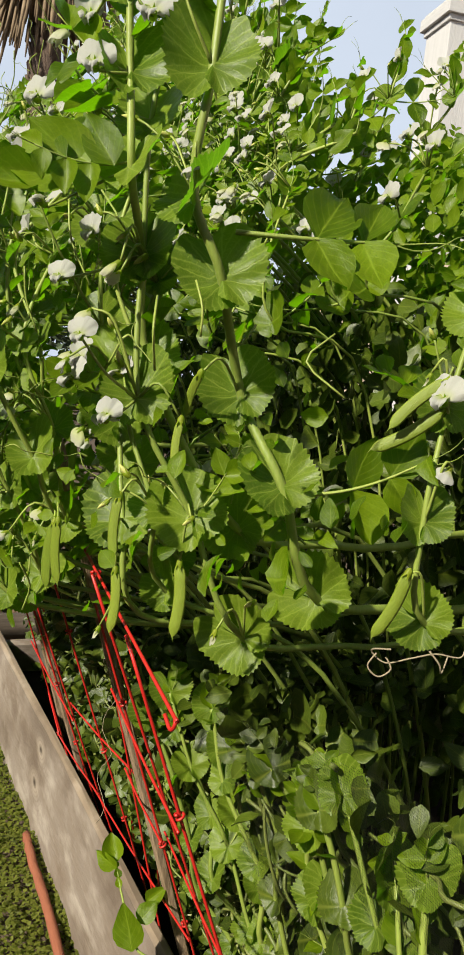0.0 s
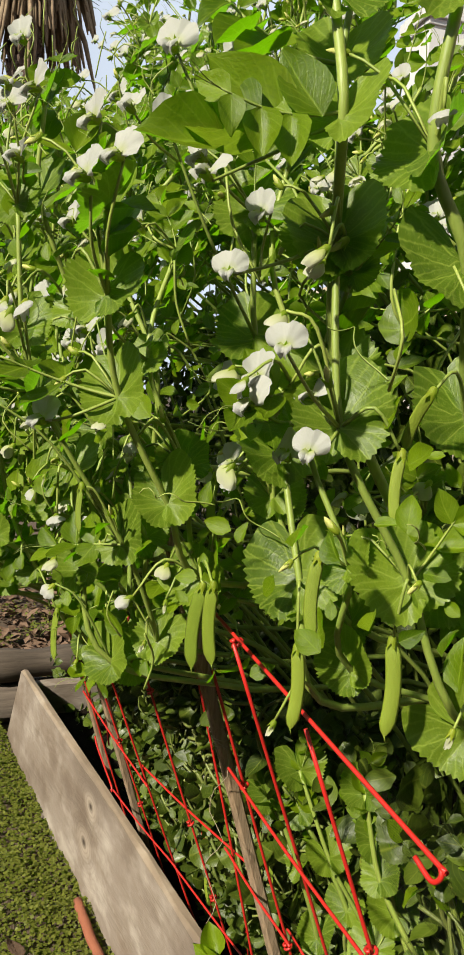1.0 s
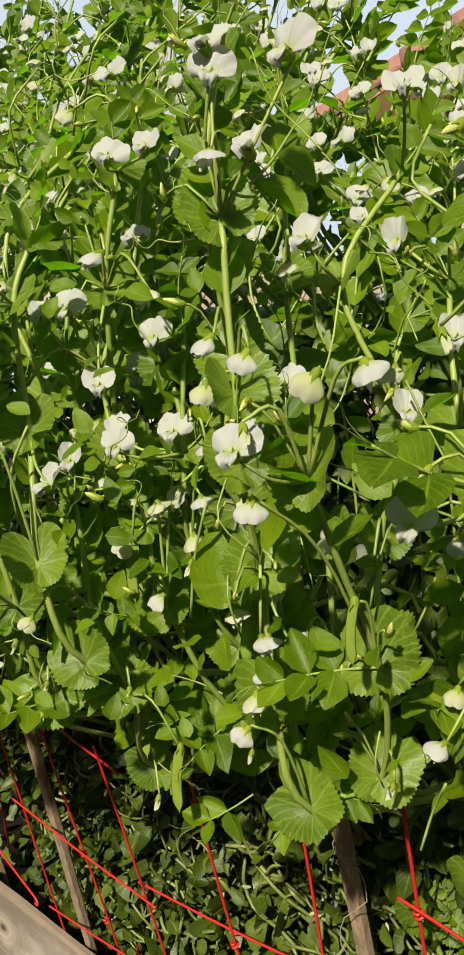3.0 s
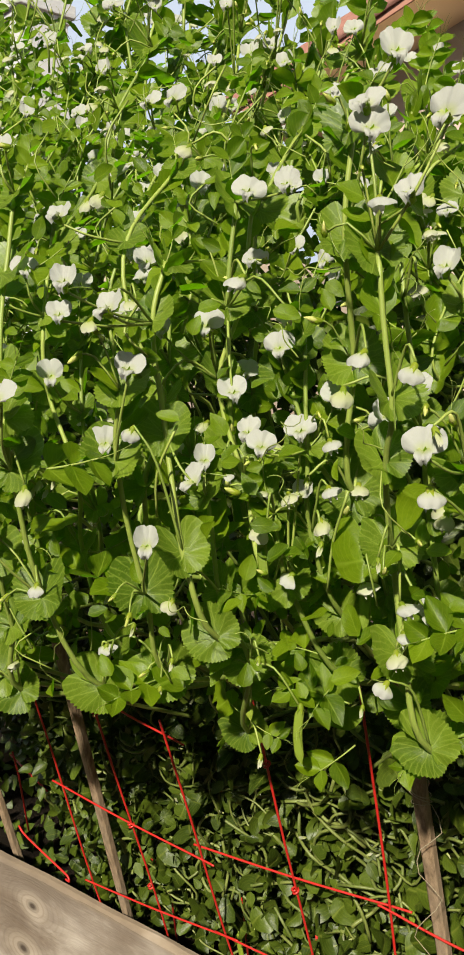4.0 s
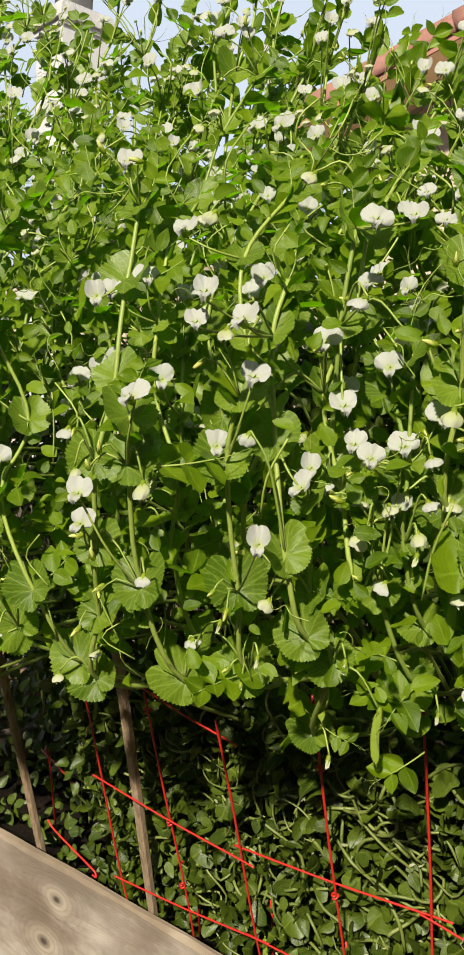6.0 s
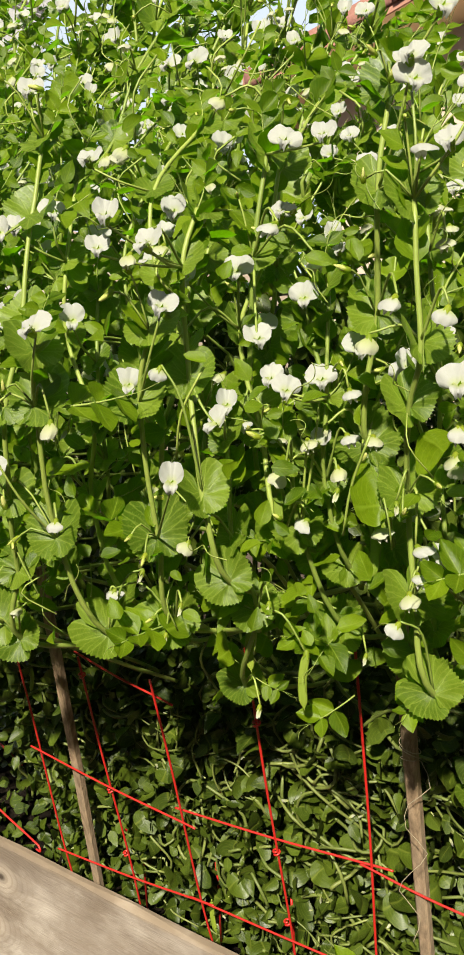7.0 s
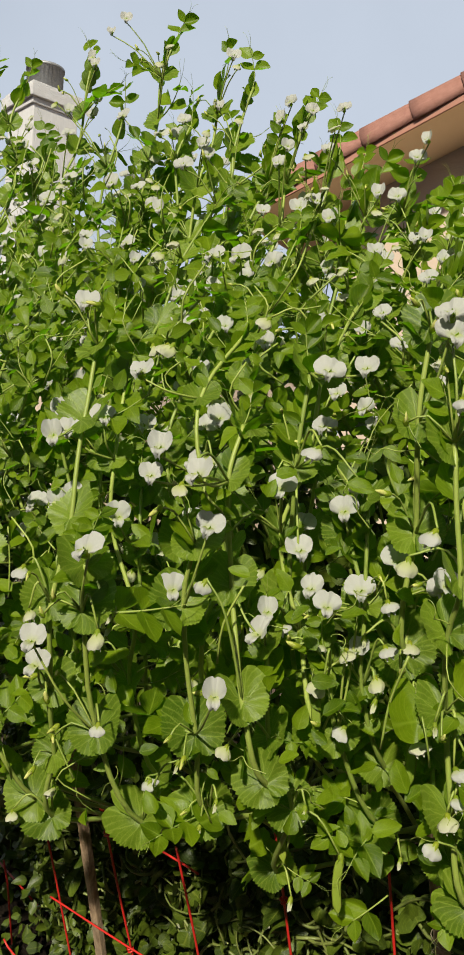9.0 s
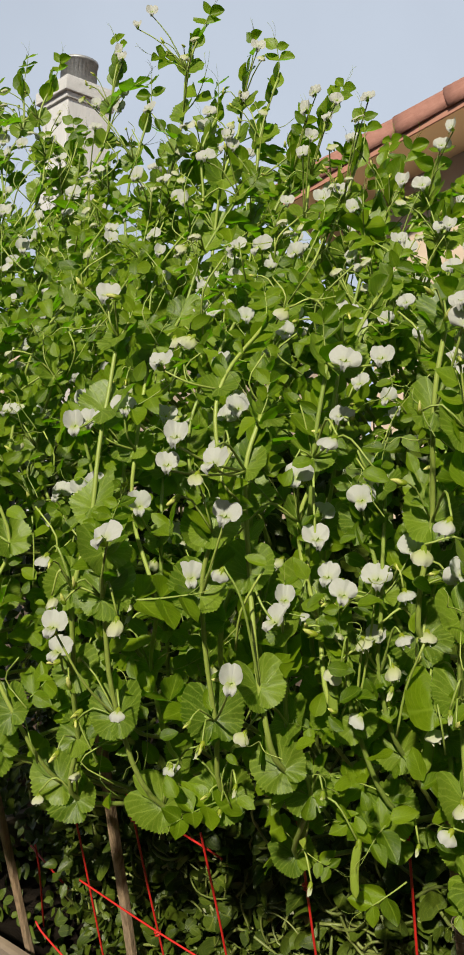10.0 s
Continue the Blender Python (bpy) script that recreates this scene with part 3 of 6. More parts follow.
def build_pipe():
    b = Batch().join(tube([(-0.3, 0.47, 1.085), (0.5, 0.465, 1.09), (1.3, 0.46, 1.09)], 0.0135, 12))
    rail = tagged(new("support_rail"), "grey pipe rail behind the pea vines", "pipe rail")
    rail.location = (0.5, 0.46, 0.15)
    base = Matrix.Translation((-0.5, -0.46, -0.15))
    piece("rail", Batch().join(b.shape(), base).mesh("rail", [M_PIPE]), rail)
    for x in (-0.3, 1.3):
        piece("post", Batch().join(tube([(x, 0.47, 0.12), (x, 0.47, 1.1)], 0.0135, 12), base).mesh("post", [M_PIPE]), rail)


build_pipe()


def build_ground_rod():
    s = tube(smooth_path([(0.01, -0.019, 0.024), (0.10, -0.027, 0.028), (0.20, -0.030, 0.029), (0.32, -0.034, 0.026), (0.62, -0.055, 0.020), (0.9, -0.07, 0.014)], 5), 0.0085, 8)
    s.verts += np.array([[0, 0.002 * noise.noise(Vector(v * 30)), 0.002 * noise.noise(Vector(v * 25))] for v in s.verts])
    tagged(piece("garden_stick", Batch().join(s).mesh("garden_stick", [M_RUST])), "rust-orange stick lying in the clover beside the board", "stick")


build_ground_rod()


# ---- house, chimney, palm ----
def build_house():
    house = tagged(new("house"), "stucco house with a clay-tiled gable roof, chimney behind the garden", "house")
    # the rake rises from its foot towards +x; local x runs up the slope's plan line
    ang = math.degrees(math.atan2(0.27, 1.88))
    house.matrix_basis = pose(-2.92, 3.48, 0, 0, 0, ang)
    foot, slope, over, run = 2.42, 0.384, 0.46, 5.5
    zz = lambda x: foot + slope * x  # noqa: E731

    def wall():
        bm = bmesh.new()
        pts = [(1.05, 0), (run * 2 - 1.05, 0), (run * 2 - 1.05, zz(1.05)), (run, zz(run) - 0.0), (1.05, zz(1.05))]
        front = [bm.verts.new((x, over, z)) for x, z in pts]
        rear = [bm.verts.new((x, over + 7.0, z)) for x, z in pts]
        bm.faces.new(front[::-1]), bm.faces.new(rear)
        for k in range(5):
            bm.faces.new((front[k], front[(k + 1) % 5], rear[(k + 1) % 5], rear[k]))
        return bm

    bm_object("wall", wall(), M_STUCCO, house, None, "rough pinkish beige stucco")

    def slab(x0, x1, sign, lift, thick, y0, y1):
        bm = bmesh.new()
        h = lambda x: zz(x if sign > 0 else 2 * run - x)  # noqa: E731
        c = [bm.verts.new((x, y, h(x) + lift + t)) for t in (0, thick) for y in (y0, y1) for x in (x0, x1)]
        for f in ((0, 2, 3, 1), (4, 5, 7, 6), (0, 1, 5, 4), (2, 6, 7, 3), (0, 4, 6, 2), (1, 3, 7, 5)):
            bm.faces.new([c[i] for i in f])
        return bm

    roof = bm_object("roof", slab(0.52, run, 1, 0.0, 0.05, -0.070, 7.3), M_SOFFIT, house, None, "tan painted wooden soffit and deck")
    bm_object("roof_slope", slab(run, 2 * run - 0.52, -1, 0.0, 0.05, -0.070, 7.3), M_SOFFIT, house)
    bm_object("fascia", slab(0.50, run, 1, -0.022, 0.050, -0.086, -0.072), M_FASCIA, roof, None, "terracotta painted rake board")
    bm_object("fascia", slab(run, 2 * run - 0.50, -1, -0.022, 0.050, -0.086, -0.072), M_FASCIA, roof)

    # one clay tile: a half round shell, wider at its lower end
    def tile_shape(length, r0, r1, thick=0.014):
        n, m = 4, 11
        verts, uvs = [], []
        for side in (0, 1):
            for i in range(n + 1):
                for k in range(m):
                    w = math.pi * (-0.06 + 1.12 * k / (m - 1))
                    r = r0 + (r1 - r0) * i / n - side * thick
                    verts.append((length * i / n, -r * math.cos(w), r * math.sin(w)))
                    uvs.append((k / m, i / n))
        f = grid_faces(n + 1, m)
        off = (n + 1) * m
        faces = f + [tuple(off + i for i in q[::-1]) for q in f]
        for i in range(n):
            faces.append((i * m, (i + 1) * m, off + (i + 1) * m, off + i * m))
            faces.append((i * m + m - 1, off + i * m + m - 1, off + (i + 1) * m + m - 1, (i + 1) * m + m - 1))
        for k in range(m - 1):
            faces.append((k, off + k, off + k + 1, k + 1))
            a, c = n * m + k, off + n * m + k
            faces.append((a, a + 1, c + 1, c))
        return Shape(verts, faces, uvs)

    step = 0.312
    tilt = -math.degrees(math.atan(slope))
    rake = tile_shape(step + 0.05, 0.150, 0.132).mesh("rake_tile", [M_TILE])
    field = tile_shape(step + 0.06, 0.088, 0.072).mesh("roof_tile", [M_TILE])
    along = math.cos(math.radians(tilt)) * step
    count = int((run - 0.47) / along)
    for i in range(count):
        x = 0.47 + i * along
        piece("rake_tile", rake, roof, pose(x, 0.035, zz(x) + 0.04 + rng.uniform(-0.004, 0.004), 0, tilt - 1.2, rng.uniform(-1, 1)))
        for j in range(1, 7):
            piece("roof_tile", field, roof, pose(x, 0.035 + 0.21 * j, zz(x) + 0.055, 0, tilt - 1.2, rng.uniform(-1, 1)))

    # the low wing that carries the chimney
    inv = house.matrix_basis.inverted()
    bm = bmesh.new()
    bmesh.ops.create_cube(bm, size=1.0)
    bmesh.ops.transform(bm, verts=bm.verts, matrix=inv @ pose(-8.6, 8.4, 1.35, 0, 0, -10) @ Matrix.Diagonal((5.5, 4.0, 2.7, 1)))
    bm_object("wing_wall", bm, M_STUCCO, house)

    shaft_h = 5.60
    chim = pose(-8.0, 6.45, 0, 0, 0, -9.6)
    bm = box_bm((0.64, 0.64, shaft_h), 0.012)
    bmesh.ops.translate(bm, vec=(0, 0, shaft_h / 2), verts=bm.verts)
    shaft = bm_object("chimney", bm, M_CHIMNEY, house, inv @ chim, "pale grey stucco chimney shaft")
    for name, wide, low, thick in (("chimney_cap", 0.79, shaft_h + 0.001, 0.15), ("chimney_crown", 0.72, shaft_h + 0.152, 0.05), ("cap_moulding", 0.70, shaft_h - 0.07, 0.07)):
        bm = box_bm((wide, wide, thick), 0.010)
        bmesh.ops.translate(bm, vec=(0, 0, low + thick / 2), verts=bm.verts)
        bm_object(name, bm, M_CHIMNEY, shaft)
    pipe = tube([(0, 0, shaft_h + 0.20), (0, 0, shaft_h + 0.53), (0, 0, shaft_h + 0.532), (0, 0, shaft_h + 0.565)], [0.235, 0.235, 0.247, 0.247], 56)
    pipe.verts[:112:2, :2] *= 0.965       # the folds of the sheet metal
    flue = Batch().join(pipe)
    piece("flue", flue.mesh("flue", [M_FLUE]), shaft, None, "dull ribbed galvanised round flue")
    bm = box_bm((1.0, 0.9, 2.7), 0.02)
    bmesh.ops.translate(bm, vec=(0.0, 0.1, 1.35), verts=bm.verts)
    bm_object("chimney_base", bm, M_CHIMNEY, shaft)


build_house()


def build_palm():
    palm = tagged(new("palm_tree"), "tall palm with a rough trunk and hanging dry fronds", "palm tree")
    palm.location = (-12.5, 2.05, 0)
    r = random.Random(4)
    path = [(0.1 * math.sin(z * 0.5), 0.02 * z, z) for z in np.linspace(-0.05, 7.4, 34)]
    s = tube(path, [0.21 + 0.02 * math.sin(i * 2.4) for i in range(34)], 14)
    s.verts += np.array([[0.05 * noise.noise(Vector(v * 3.5)), 0.05 * noise.noise(Vector(v * 3.5 + np.array((9, 9, 9)))), 0] for v in s.verts])
    bark = Batch().join(s)
    for k in range(420):                  # stubs of old fronds
        a, z = r.uniform(0, 6.283), r.uniform(0.1, 6.8)
        c = np.array((0.1 * math.sin(z * 0.5), 0.02 * z, z)) + np.array((math.cos(a), math.sin(a), 0)) * 0.19
        d = np.array((math.cos(a) * 0.5, math.sin(a) * 0.5, 1.0)) * r.uniform(0.08, 0.17)
        bark.join(tube([c, c + d * 0.6, c + d], [0.05, 0.04, 0.02], 5))
    piece("trunk", bark.mesh("trunk", [M_PALM]), palm)
    skirt, fresh = Batch(), Batch()
    for k in range(300):
        a = r.uniform(0, 6.283)
        top = np.array((0.25 * math.cos(a), 0.13 + 0.25 * math.sin(a), r.uniform(6.3, 7.3)))
        out = r.uniform(0.25, 0.85)
        drop = r.uniform(0.5, 1.15)
        mid = top + (out * 0.6 * math.cos(a), out * 0.6 * math.sin(a), -0.05)
        end = top + (out * math.cos(a), out * math.sin(a), -drop)
        skirt.join(tube(smooth_path([top, mid, end], 3), [0.035, 0.045, 0.05, 0.05, 0.04, 0.03, 0.012], 4))
    piece("dry_fronds", skirt.mesh("dry_fronds", [M_THATCH]), palm, None, "hanging thatch of dead brown fronds")
    for k in range(44):
        a, e = r.uniform(0, 6.283), r.uniform(-0.2, 1.1)
        d = np.array((math.cos(a) * math.cos(e), math.sin(a) * math.cos(e), math.sin(e)))
        side = np.array((-math.sin(a), math.cos(a), 0))
        stem = np.array((0.1, 0.16, 7.4)) + d * 0.9
        fresh.join(tube([(0.1, 0.16, 7.3), stem], 0.015, 4))
        for q in np.linspace(-1.2, 1.2, 17):
            tip = stem + (d * math.cos(q) + side * math.sin(q)) * 0.8 + (0, 0, -0.15)
            fresh.join(tube([stem, (stem + tip) / 2, tip], [0.012, 0.022, 0.003], 3))
    piece("crown", fresh.mesh("crown", [M_FAR_LEAF]), palm, None, "fan of green fronds")


build_palm()


def build_far_tree(x, y, h, w, seed):
    r = random.Random(seed)
    tree = tagged(new("tree"), "dark evergreen tree in the distance", "tree")
    tree.location = (x, y, 0)
    b = Batch().join(tube(smooth_path([(0, 0, -0.1), (0.1, 0, h * 0.4), (0, 0.1, h * 0.85)], 4), np.linspace(0.25, 0.05, 9), 8))
    for k in range(14):
        z, a = h * r.uniform(0.3, 0.85), r.uniform(0, 6.283)
        b.join(tube(smooth_path([(0, 0, z), (w * 0.3 * math.cos(a), w * 0.3 * math.sin(a), z + 0.3), (w * 0.6 * math.cos(a), w * 0.6 * math.sin(a), z + 0.5)], 2), [0.07, 0.05, 0.04, 0.03, 0.015], 5))
    piece("trunk", b.mesh("trunk", [M_PALM]), tree)
    c = Batch()
    quad = np.array([(-0.5, 0, 0), (0.0, -0.3, 0.12), (0.5, 0, 0), (0.0, 0.3, 0.1)])
    for k in range(2600):
        a, q = r.uniform(0, 6.283), r.random() ** 0.5
        z = r.uniform(0.25, 1.0)
        rad = w * q * (1.15 - z) ** 0.6 * (0.7 + 0.4 * noise.noise(Vector((a * 1.3, z * 5, seed))))
        m = Matrix.Translation((rad * math.cos(a), rad * math.sin(a), z * h)) @ Euler((r.uniform(-1, 1), r.uniform(-1, 1), r.uniform(0, 6))).to_matrix().to_4x4() @ Matrix.Scale(r.uniform(0.15, 0.32), 4)
        c.add(quad, [(0, 1, 2, 3)], [(0, 0)] * 4, 0, m)
    piece("crown", c.mesh("crown", [M_FAR_LEAF]), tree)


build_far_tree(-15.0, 4.0, 4.6, 1.8, 3)
build_far_tree(-17.0, 1.0, 4.2, 1.6, 5)


# ---- pea leaves, flowers and pods, each modelled once and shared ----
def stipule_shape(side, seed, arcs=51, rings=4, teeth=0.034):
    """Half of the clasping pair round a node: a pointed tip above, a round toothed lobe below."""
    r = random.Random(seed)
    knots = [(-116, 0.30), (-98, 0.46), (-72, 0.60), (-40, 0.68), (-5, 0.73), (28, 0.82), (52, 0.96), (68, 1.08), (80, 1.06), (90, 0.90), (98, 0.62)]
    ang = [k[0] for k in knots]
    rad = [k[1] * r.uniform(0.94, 1.06) for k in knots]
    curl, wave = r.uniform(0.35, 0.95), r.uniform(0, 6)
    verts, uvs, faces = [(0, 0, 0)], [(0.5, 0)], []
    for i in range(arcs):
        s = i / (arcs - 1)
        a = -116 + 214 * s
        w = math.radians(a)
        edge = float(np.interp(a, ang, rad))
        for k in range(1, rings + 1):
            q = k / rings
            e = edge * q
            if k == rings and a < 45:
                e *= 1 + teeth * (1 if i % 2 else -1)
            x, y = e * math.cos(w), e * math.sin(w)
            z = curl * (x * x * 0.9 + 0.25 * y * y) + 0.07 * q * math.sin(3 * w + wave) + 0.045 * q * q * math.sin(7 * w + wave) - 0.10 * max(0, -y)
            verts.append((side * x, y, z))
            uvs.append((s, q))
    for i in range(arcs - 1):
        a, b = 1 + i * rings, 1 + (i + 1) * rings
        f = [(0, a, b)] + [(a + k, a + k + 1, b + k + 1, b + k) for k in range(rings - 1)]
        faces += f if side > 0 else [q[::-1] for q in f]
    return Shape(verts, faces, uvs)


def leaflet_shape(seed, rows=7, cols=5, wide=0.72):
    """An oval leaflet with a short point, folded a little along its midrib; it grows along +y."""
    r = random.Random(seed)
    fold, arch, twist, curl = r.uniform(0.15, 0.9), r.uniform(-0.45, 0.5), r.uniform(-0.5, 0.5), r.uniform(-0.5, 0.9)
    verts, uvs = [], []
    for i in range(rows):
        v = i / (rows - 1)
        half = wide / 2 * (math.sin(math.pi * min(1, v ** 0.70 * 0.985 + 0.005)) ** 0.86) * (1 + 0.05 * r.uniform(-1, 1))
        if i == 0:
            half = 0.02
        for k in range(cols):
            u = 2 * k / (cols - 1) - 1
            x = u * half
            z = fold * abs(x) + arch * v * v * 0.6 + twist * x * v + 0.015 * math.sin(9 * v + 4 * u) + 0.055 * u * u * math.sin(8 * v + seed + u) * v - curl * x * x
            verts.append((x, v, z))
            uvs.append((0.5 + 0.5 * u, v))
    return Shape(verts, grid_faces(rows, cols), uvs)


def petal_sheet(outline, rows, cols, lift):
    """A petal: outline(v) gives the half width at height v, lift(x, v) its depth."""
    verts, uvs = [], []
    for i in range(rows):
        v = i / (rows - 1)
        for k in range(cols):
            u = 2 * k / (cols - 1) - 1
            x, y = outline(u, v)
            verts.append((x, y, lift(x, v, u)))
            uvs.append((0.5 + 0.5 * u, v))
    return Shape(verts, grid_faces(rows, cols), uvs)


def banner_shape(seed, open_wide):
    """The broad upright petal with its two lobes, seen from the front along +z, about one unit across when open."""
    r = random.Random(seed)
    lop = r.uniform(-0.08, 0.08)

    def outline(u, v):
        a = u * radians(108) + lop * v
        reach = float(np.interp(abs(u), (0, 0.05, 0.16, 0.38, 0.6, 0.8, 1.0), (0.53, 0.58, 0.61, 0.62, 0.57, 0.46, 0.22)))
        reach *= 1 + 0.025 * math.sin(7 * u + seed) + 0.015 * math.sin(19 * u + 2 * seed)
        wide = 0.5 + 0.5 * open_wide
        return reach * v * math.sin(a) * wide, reach * v * math.cos(a) + 0.10 * v

    def lift(x, v, u):
        back = -0.13 * open_wide * v * v + 0.05 * v
        fold = (3.2 * (1 - open_wide) - 0.10) * x * x
        crease = 0.05 * math.exp(-(u / 0.10) ** 2) * v
        return back + fold + crease + 0.045 * v * v * math.sin(9 * u + seed) + 0.03 * v ** 3 * math.sin(23 * u + 2 * seed)

    return petal_sheet(outline, 7, 25, lift)


def wing_shape(seed):
    """Two rounded inner petals that hang together over the keel, in front of the banner."""
    b = Batch()
    for side in (-1, 1):
        def outline(u, v, side=side):
            half = 0.13 * math.sin(math.pi * min(1, 0.12 + 0.80 * v)) ** 0.8
            return side * (0.04 + 0.06 * v) + u * half, 0.10 - 0.34 * v + 0.05 * u * side

        def lift(x, v, u, side=side):
            return 0.08 + 0.30 * math.sin(1.9 * v) - 0.14 * (u * u) * v + 0.10 * u * side * v + 0.02 * math.sin(9 * v + 5 * u)

        b.join(petal_sheet(outline, 6, 6, lift))
    keel = tube([(0, 0.04, 0.06), (0, -0.06, 0.20), (0, -0.17, 0.28), (0, -0.20, 0.24)], [0.03, 0.07, 0.06, 0.012], 6)
    return b.join(keel).shape()


def calyx_shape():
    """A small green cup with five pointed lobes behind the petals."""
    verts, uvs, n = [], [], 10
    for i, (z, rr) in enumerate(((-0.16, 0.03), (-0.10, 0.10), (0.02, 0.12), (0.09, 0.13))):
        for k in range(n):
            w = 2 * math.pi * k / n
            spread = rr * (1.35 if i == 3 and k % 2 == 0 else 0.8 if i == 3 else 1)
            verts.append((spread * math.cos(w), spread * math.sin(w) - 0.02, z + (0.13 if i == 3 and k % 2 == 0 else -0.05 if i == 3 else 0)))
            uvs.append((k / n, i / 3))
    return Shape(verts, grid_faces(4, n, True), uvs)


def nodding_shape(seed):
    """A blossom that hangs along +z: a hood round its back that opens into a broad skirt, and two inner petals."""
    r = random.Random(seed + 60)
    b, rows, cols = Batch(), 9, 17
    reach, flare, wrap = r.uniform(0.56, 0.76), r.uniform(0.35, 0.85), r.uniform(72, 112)
    tilt, pinch = r.uniform(-0.22, 0.22), r.uniform(0.5, 0.9)
    verts, uvs = [], []
    for i in range(rows):
        v = i / (rows - 1)
        for k in range(cols):
            u = 2 * k / (cols - 1) - 1
            w = radians(90 + u * wrap)
            rad = 0.04 + (0.17 + 0.2 * flare) * math.sin(math.pi * (0.05 + 0.66 * v))
            rad *= 1 + 0.16 * v * v * math.sin(5 * u + seed) + 0.08 * v * math.sin(11 * u + 2 * seed)
            long = reach * (1 - 0.34 * u * u + 0.03 * math.sin(9 * u + seed) - 0.06 * math.exp(-(u / 0.12) ** 2))
            verts.append((1.25 * rad * math.cos(w) + tilt * v * v, pinch * rad * math.sin(w) - 0.10 * v, long * v * (1 + 0.5 * tilt * u)))
            uvs.append((0.5 + 0.5 * u, v))
    b.add(verts, grid_faces(rows, cols), uvs)
    for side in (-1, 1):
        b.join(petal_sheet(lambda u, v, side=side: (side * (0.03 + 0.10 * v) + u * 0.11 * math.sin(math.pi * min(1, 0.15 + 0.75 * v)), -0.05 - 0.16 * v * v + 0.04 * u * side), 6, 6,
                           lambda x, v, u: 0.10 + (reach - 0.12) * v - 0.10 * u * u * v))
    return b.shape()


def withered_shape(seed):
    """A spent blossom: a limp white rag under the calyx."""
    r = random.Random(seed)
    b = Batch()
    for k in range(3):
        x, w = r.uniform(-0.04, 0.04), r.uniform(0.05, 0.1)
        b.join(petal_sheet(lambda u, v, x=x, w=w: (x + u * w * (0.4 + 0.7 * math.sin(3 * v)), 0.03 * math.sin(6 * v + x * 50)), 5, 4, lambda q, v, u: 0.55 * v + 0.06 * math.sin(7 * u + 9 * v)))
    return b.shape()


def pod_shape(seed, fat):
    """A flat hanging pod with faint swellings; it hangs along +z from its stalk."""
    r = random.Random(seed)
    verts, uvs, n, m = [], [], 15, 8
    for i in range(n):
        v = i / (n - 1)
        half = 0.078 * min(1, (v / 0.10) ** 0.6, ((1 - v) / 0.14) ** 0.6 if v < 1 else 0) + 0.006
        thick = (0.015 + fat * 0.012 * (0.5 + 0.5 * math.sin(v * 40))) * min(1, v / 0.12, (1 - v) / 0.12 + 0.05)
        for k in range(m):
            w = 2 * math.pi * k / m
            verts.append((half * math.cos(w) + 0.05 * math.sin(math.pi * v) * (1 if seed % 2 else -1), thick * math.sin(w), v))
            uvs.append((k / m, v))
    b = Batch().add(verts, grid_faces(n, m, True), uvs)
    b.join(tube([(0, 0, -0.06), (0, 0, 0.03)], [0.018, 0.03], 6))
    b.join(tube([(0, 0, 0.99), (0.02, 0, 1.06)], [0.008, 0.003], 4))
    return b.shape()


def rachis_points(seed):
    r = random.Random(seed)
    bend, up = r.uniform(-0.35, 0.35), r.uniform(-0.15, 0.45)
    return [np.array((bend * s * s, s, up * s * s)) for s in (0, 0.25, 0.5, 0.75, 1.0)]


def leaf_frame(seed):
    """A leaf's stalk with its forked tendril, one unit from node to the last pair; and where the leaflets sit."""
    r = random.Random(seed + 500)
    pts = rachis_points(seed)
    line = smooth_path(pts, 3)
    b = Batch().join(tube(line, np.linspace(0.019, 0.010, len(line)), 5))
    end, d = pts[-1], (pts[-1] - pts[-2]) / np.linalg.norm(pts[-1] - pts[-2])
    for k in range(2):
        side = np.array((r.uniform(-1, 1), 0, r.uniform(-0.6, 1)))
        p, path, turn = end.copy(), [end.copy()], r.uniform(-0.9, 0.9)
        dirn = d + side * (0.0 if k == 0 else 0.6)
        for s in range(7):
            dirn = dirn / np.linalg.norm(dirn)
            p = p + dirn * 0.075
            path.append(p.copy())
            a = turn * (0.25 + 0.13 * s)
            dirn = dirn + 0.45 * np.array((math.sin(a * s), 0.2, math.cos(a * s) * (1 if k else 0.4))) * (0.4 + 0.12 * s)
        b.join(tube(path, np.linspace(0.007, 0.003, len(path)), 3))
    spots = []
    pairs = ((0.50, 0.52), (0.80, 0.46)) if seed % 3 else ((0.42, 0.50), (0.68, 0.46), (0.92, 0.38))
    for v, size in pairs:
        at = np.array([np.interp(v, (0, 0.25, 0.5, 0.75, 1.0), [q[k] for q in pts]) for k in range(3)])
        for side in (-1, 1):
            spots.append((at, side * r.uniform(48, 78), r.uniform(-30, 25), r.uniform(-25, 35) * -side, size * r.uniform(0.88, 1.12)))
    return b.shape(), spots


def spot_matrix(spot):
    at, turn, pitch, roll, size = spot
    return Matrix.Translation(at) @ Euler((0, 0, radians(-turn))).to_matrix().to_4x4() @ Euler((radians(pitch), radians(roll), 0)).to_matrix().to_4x4() @ Matrix.Scale(size, 4)


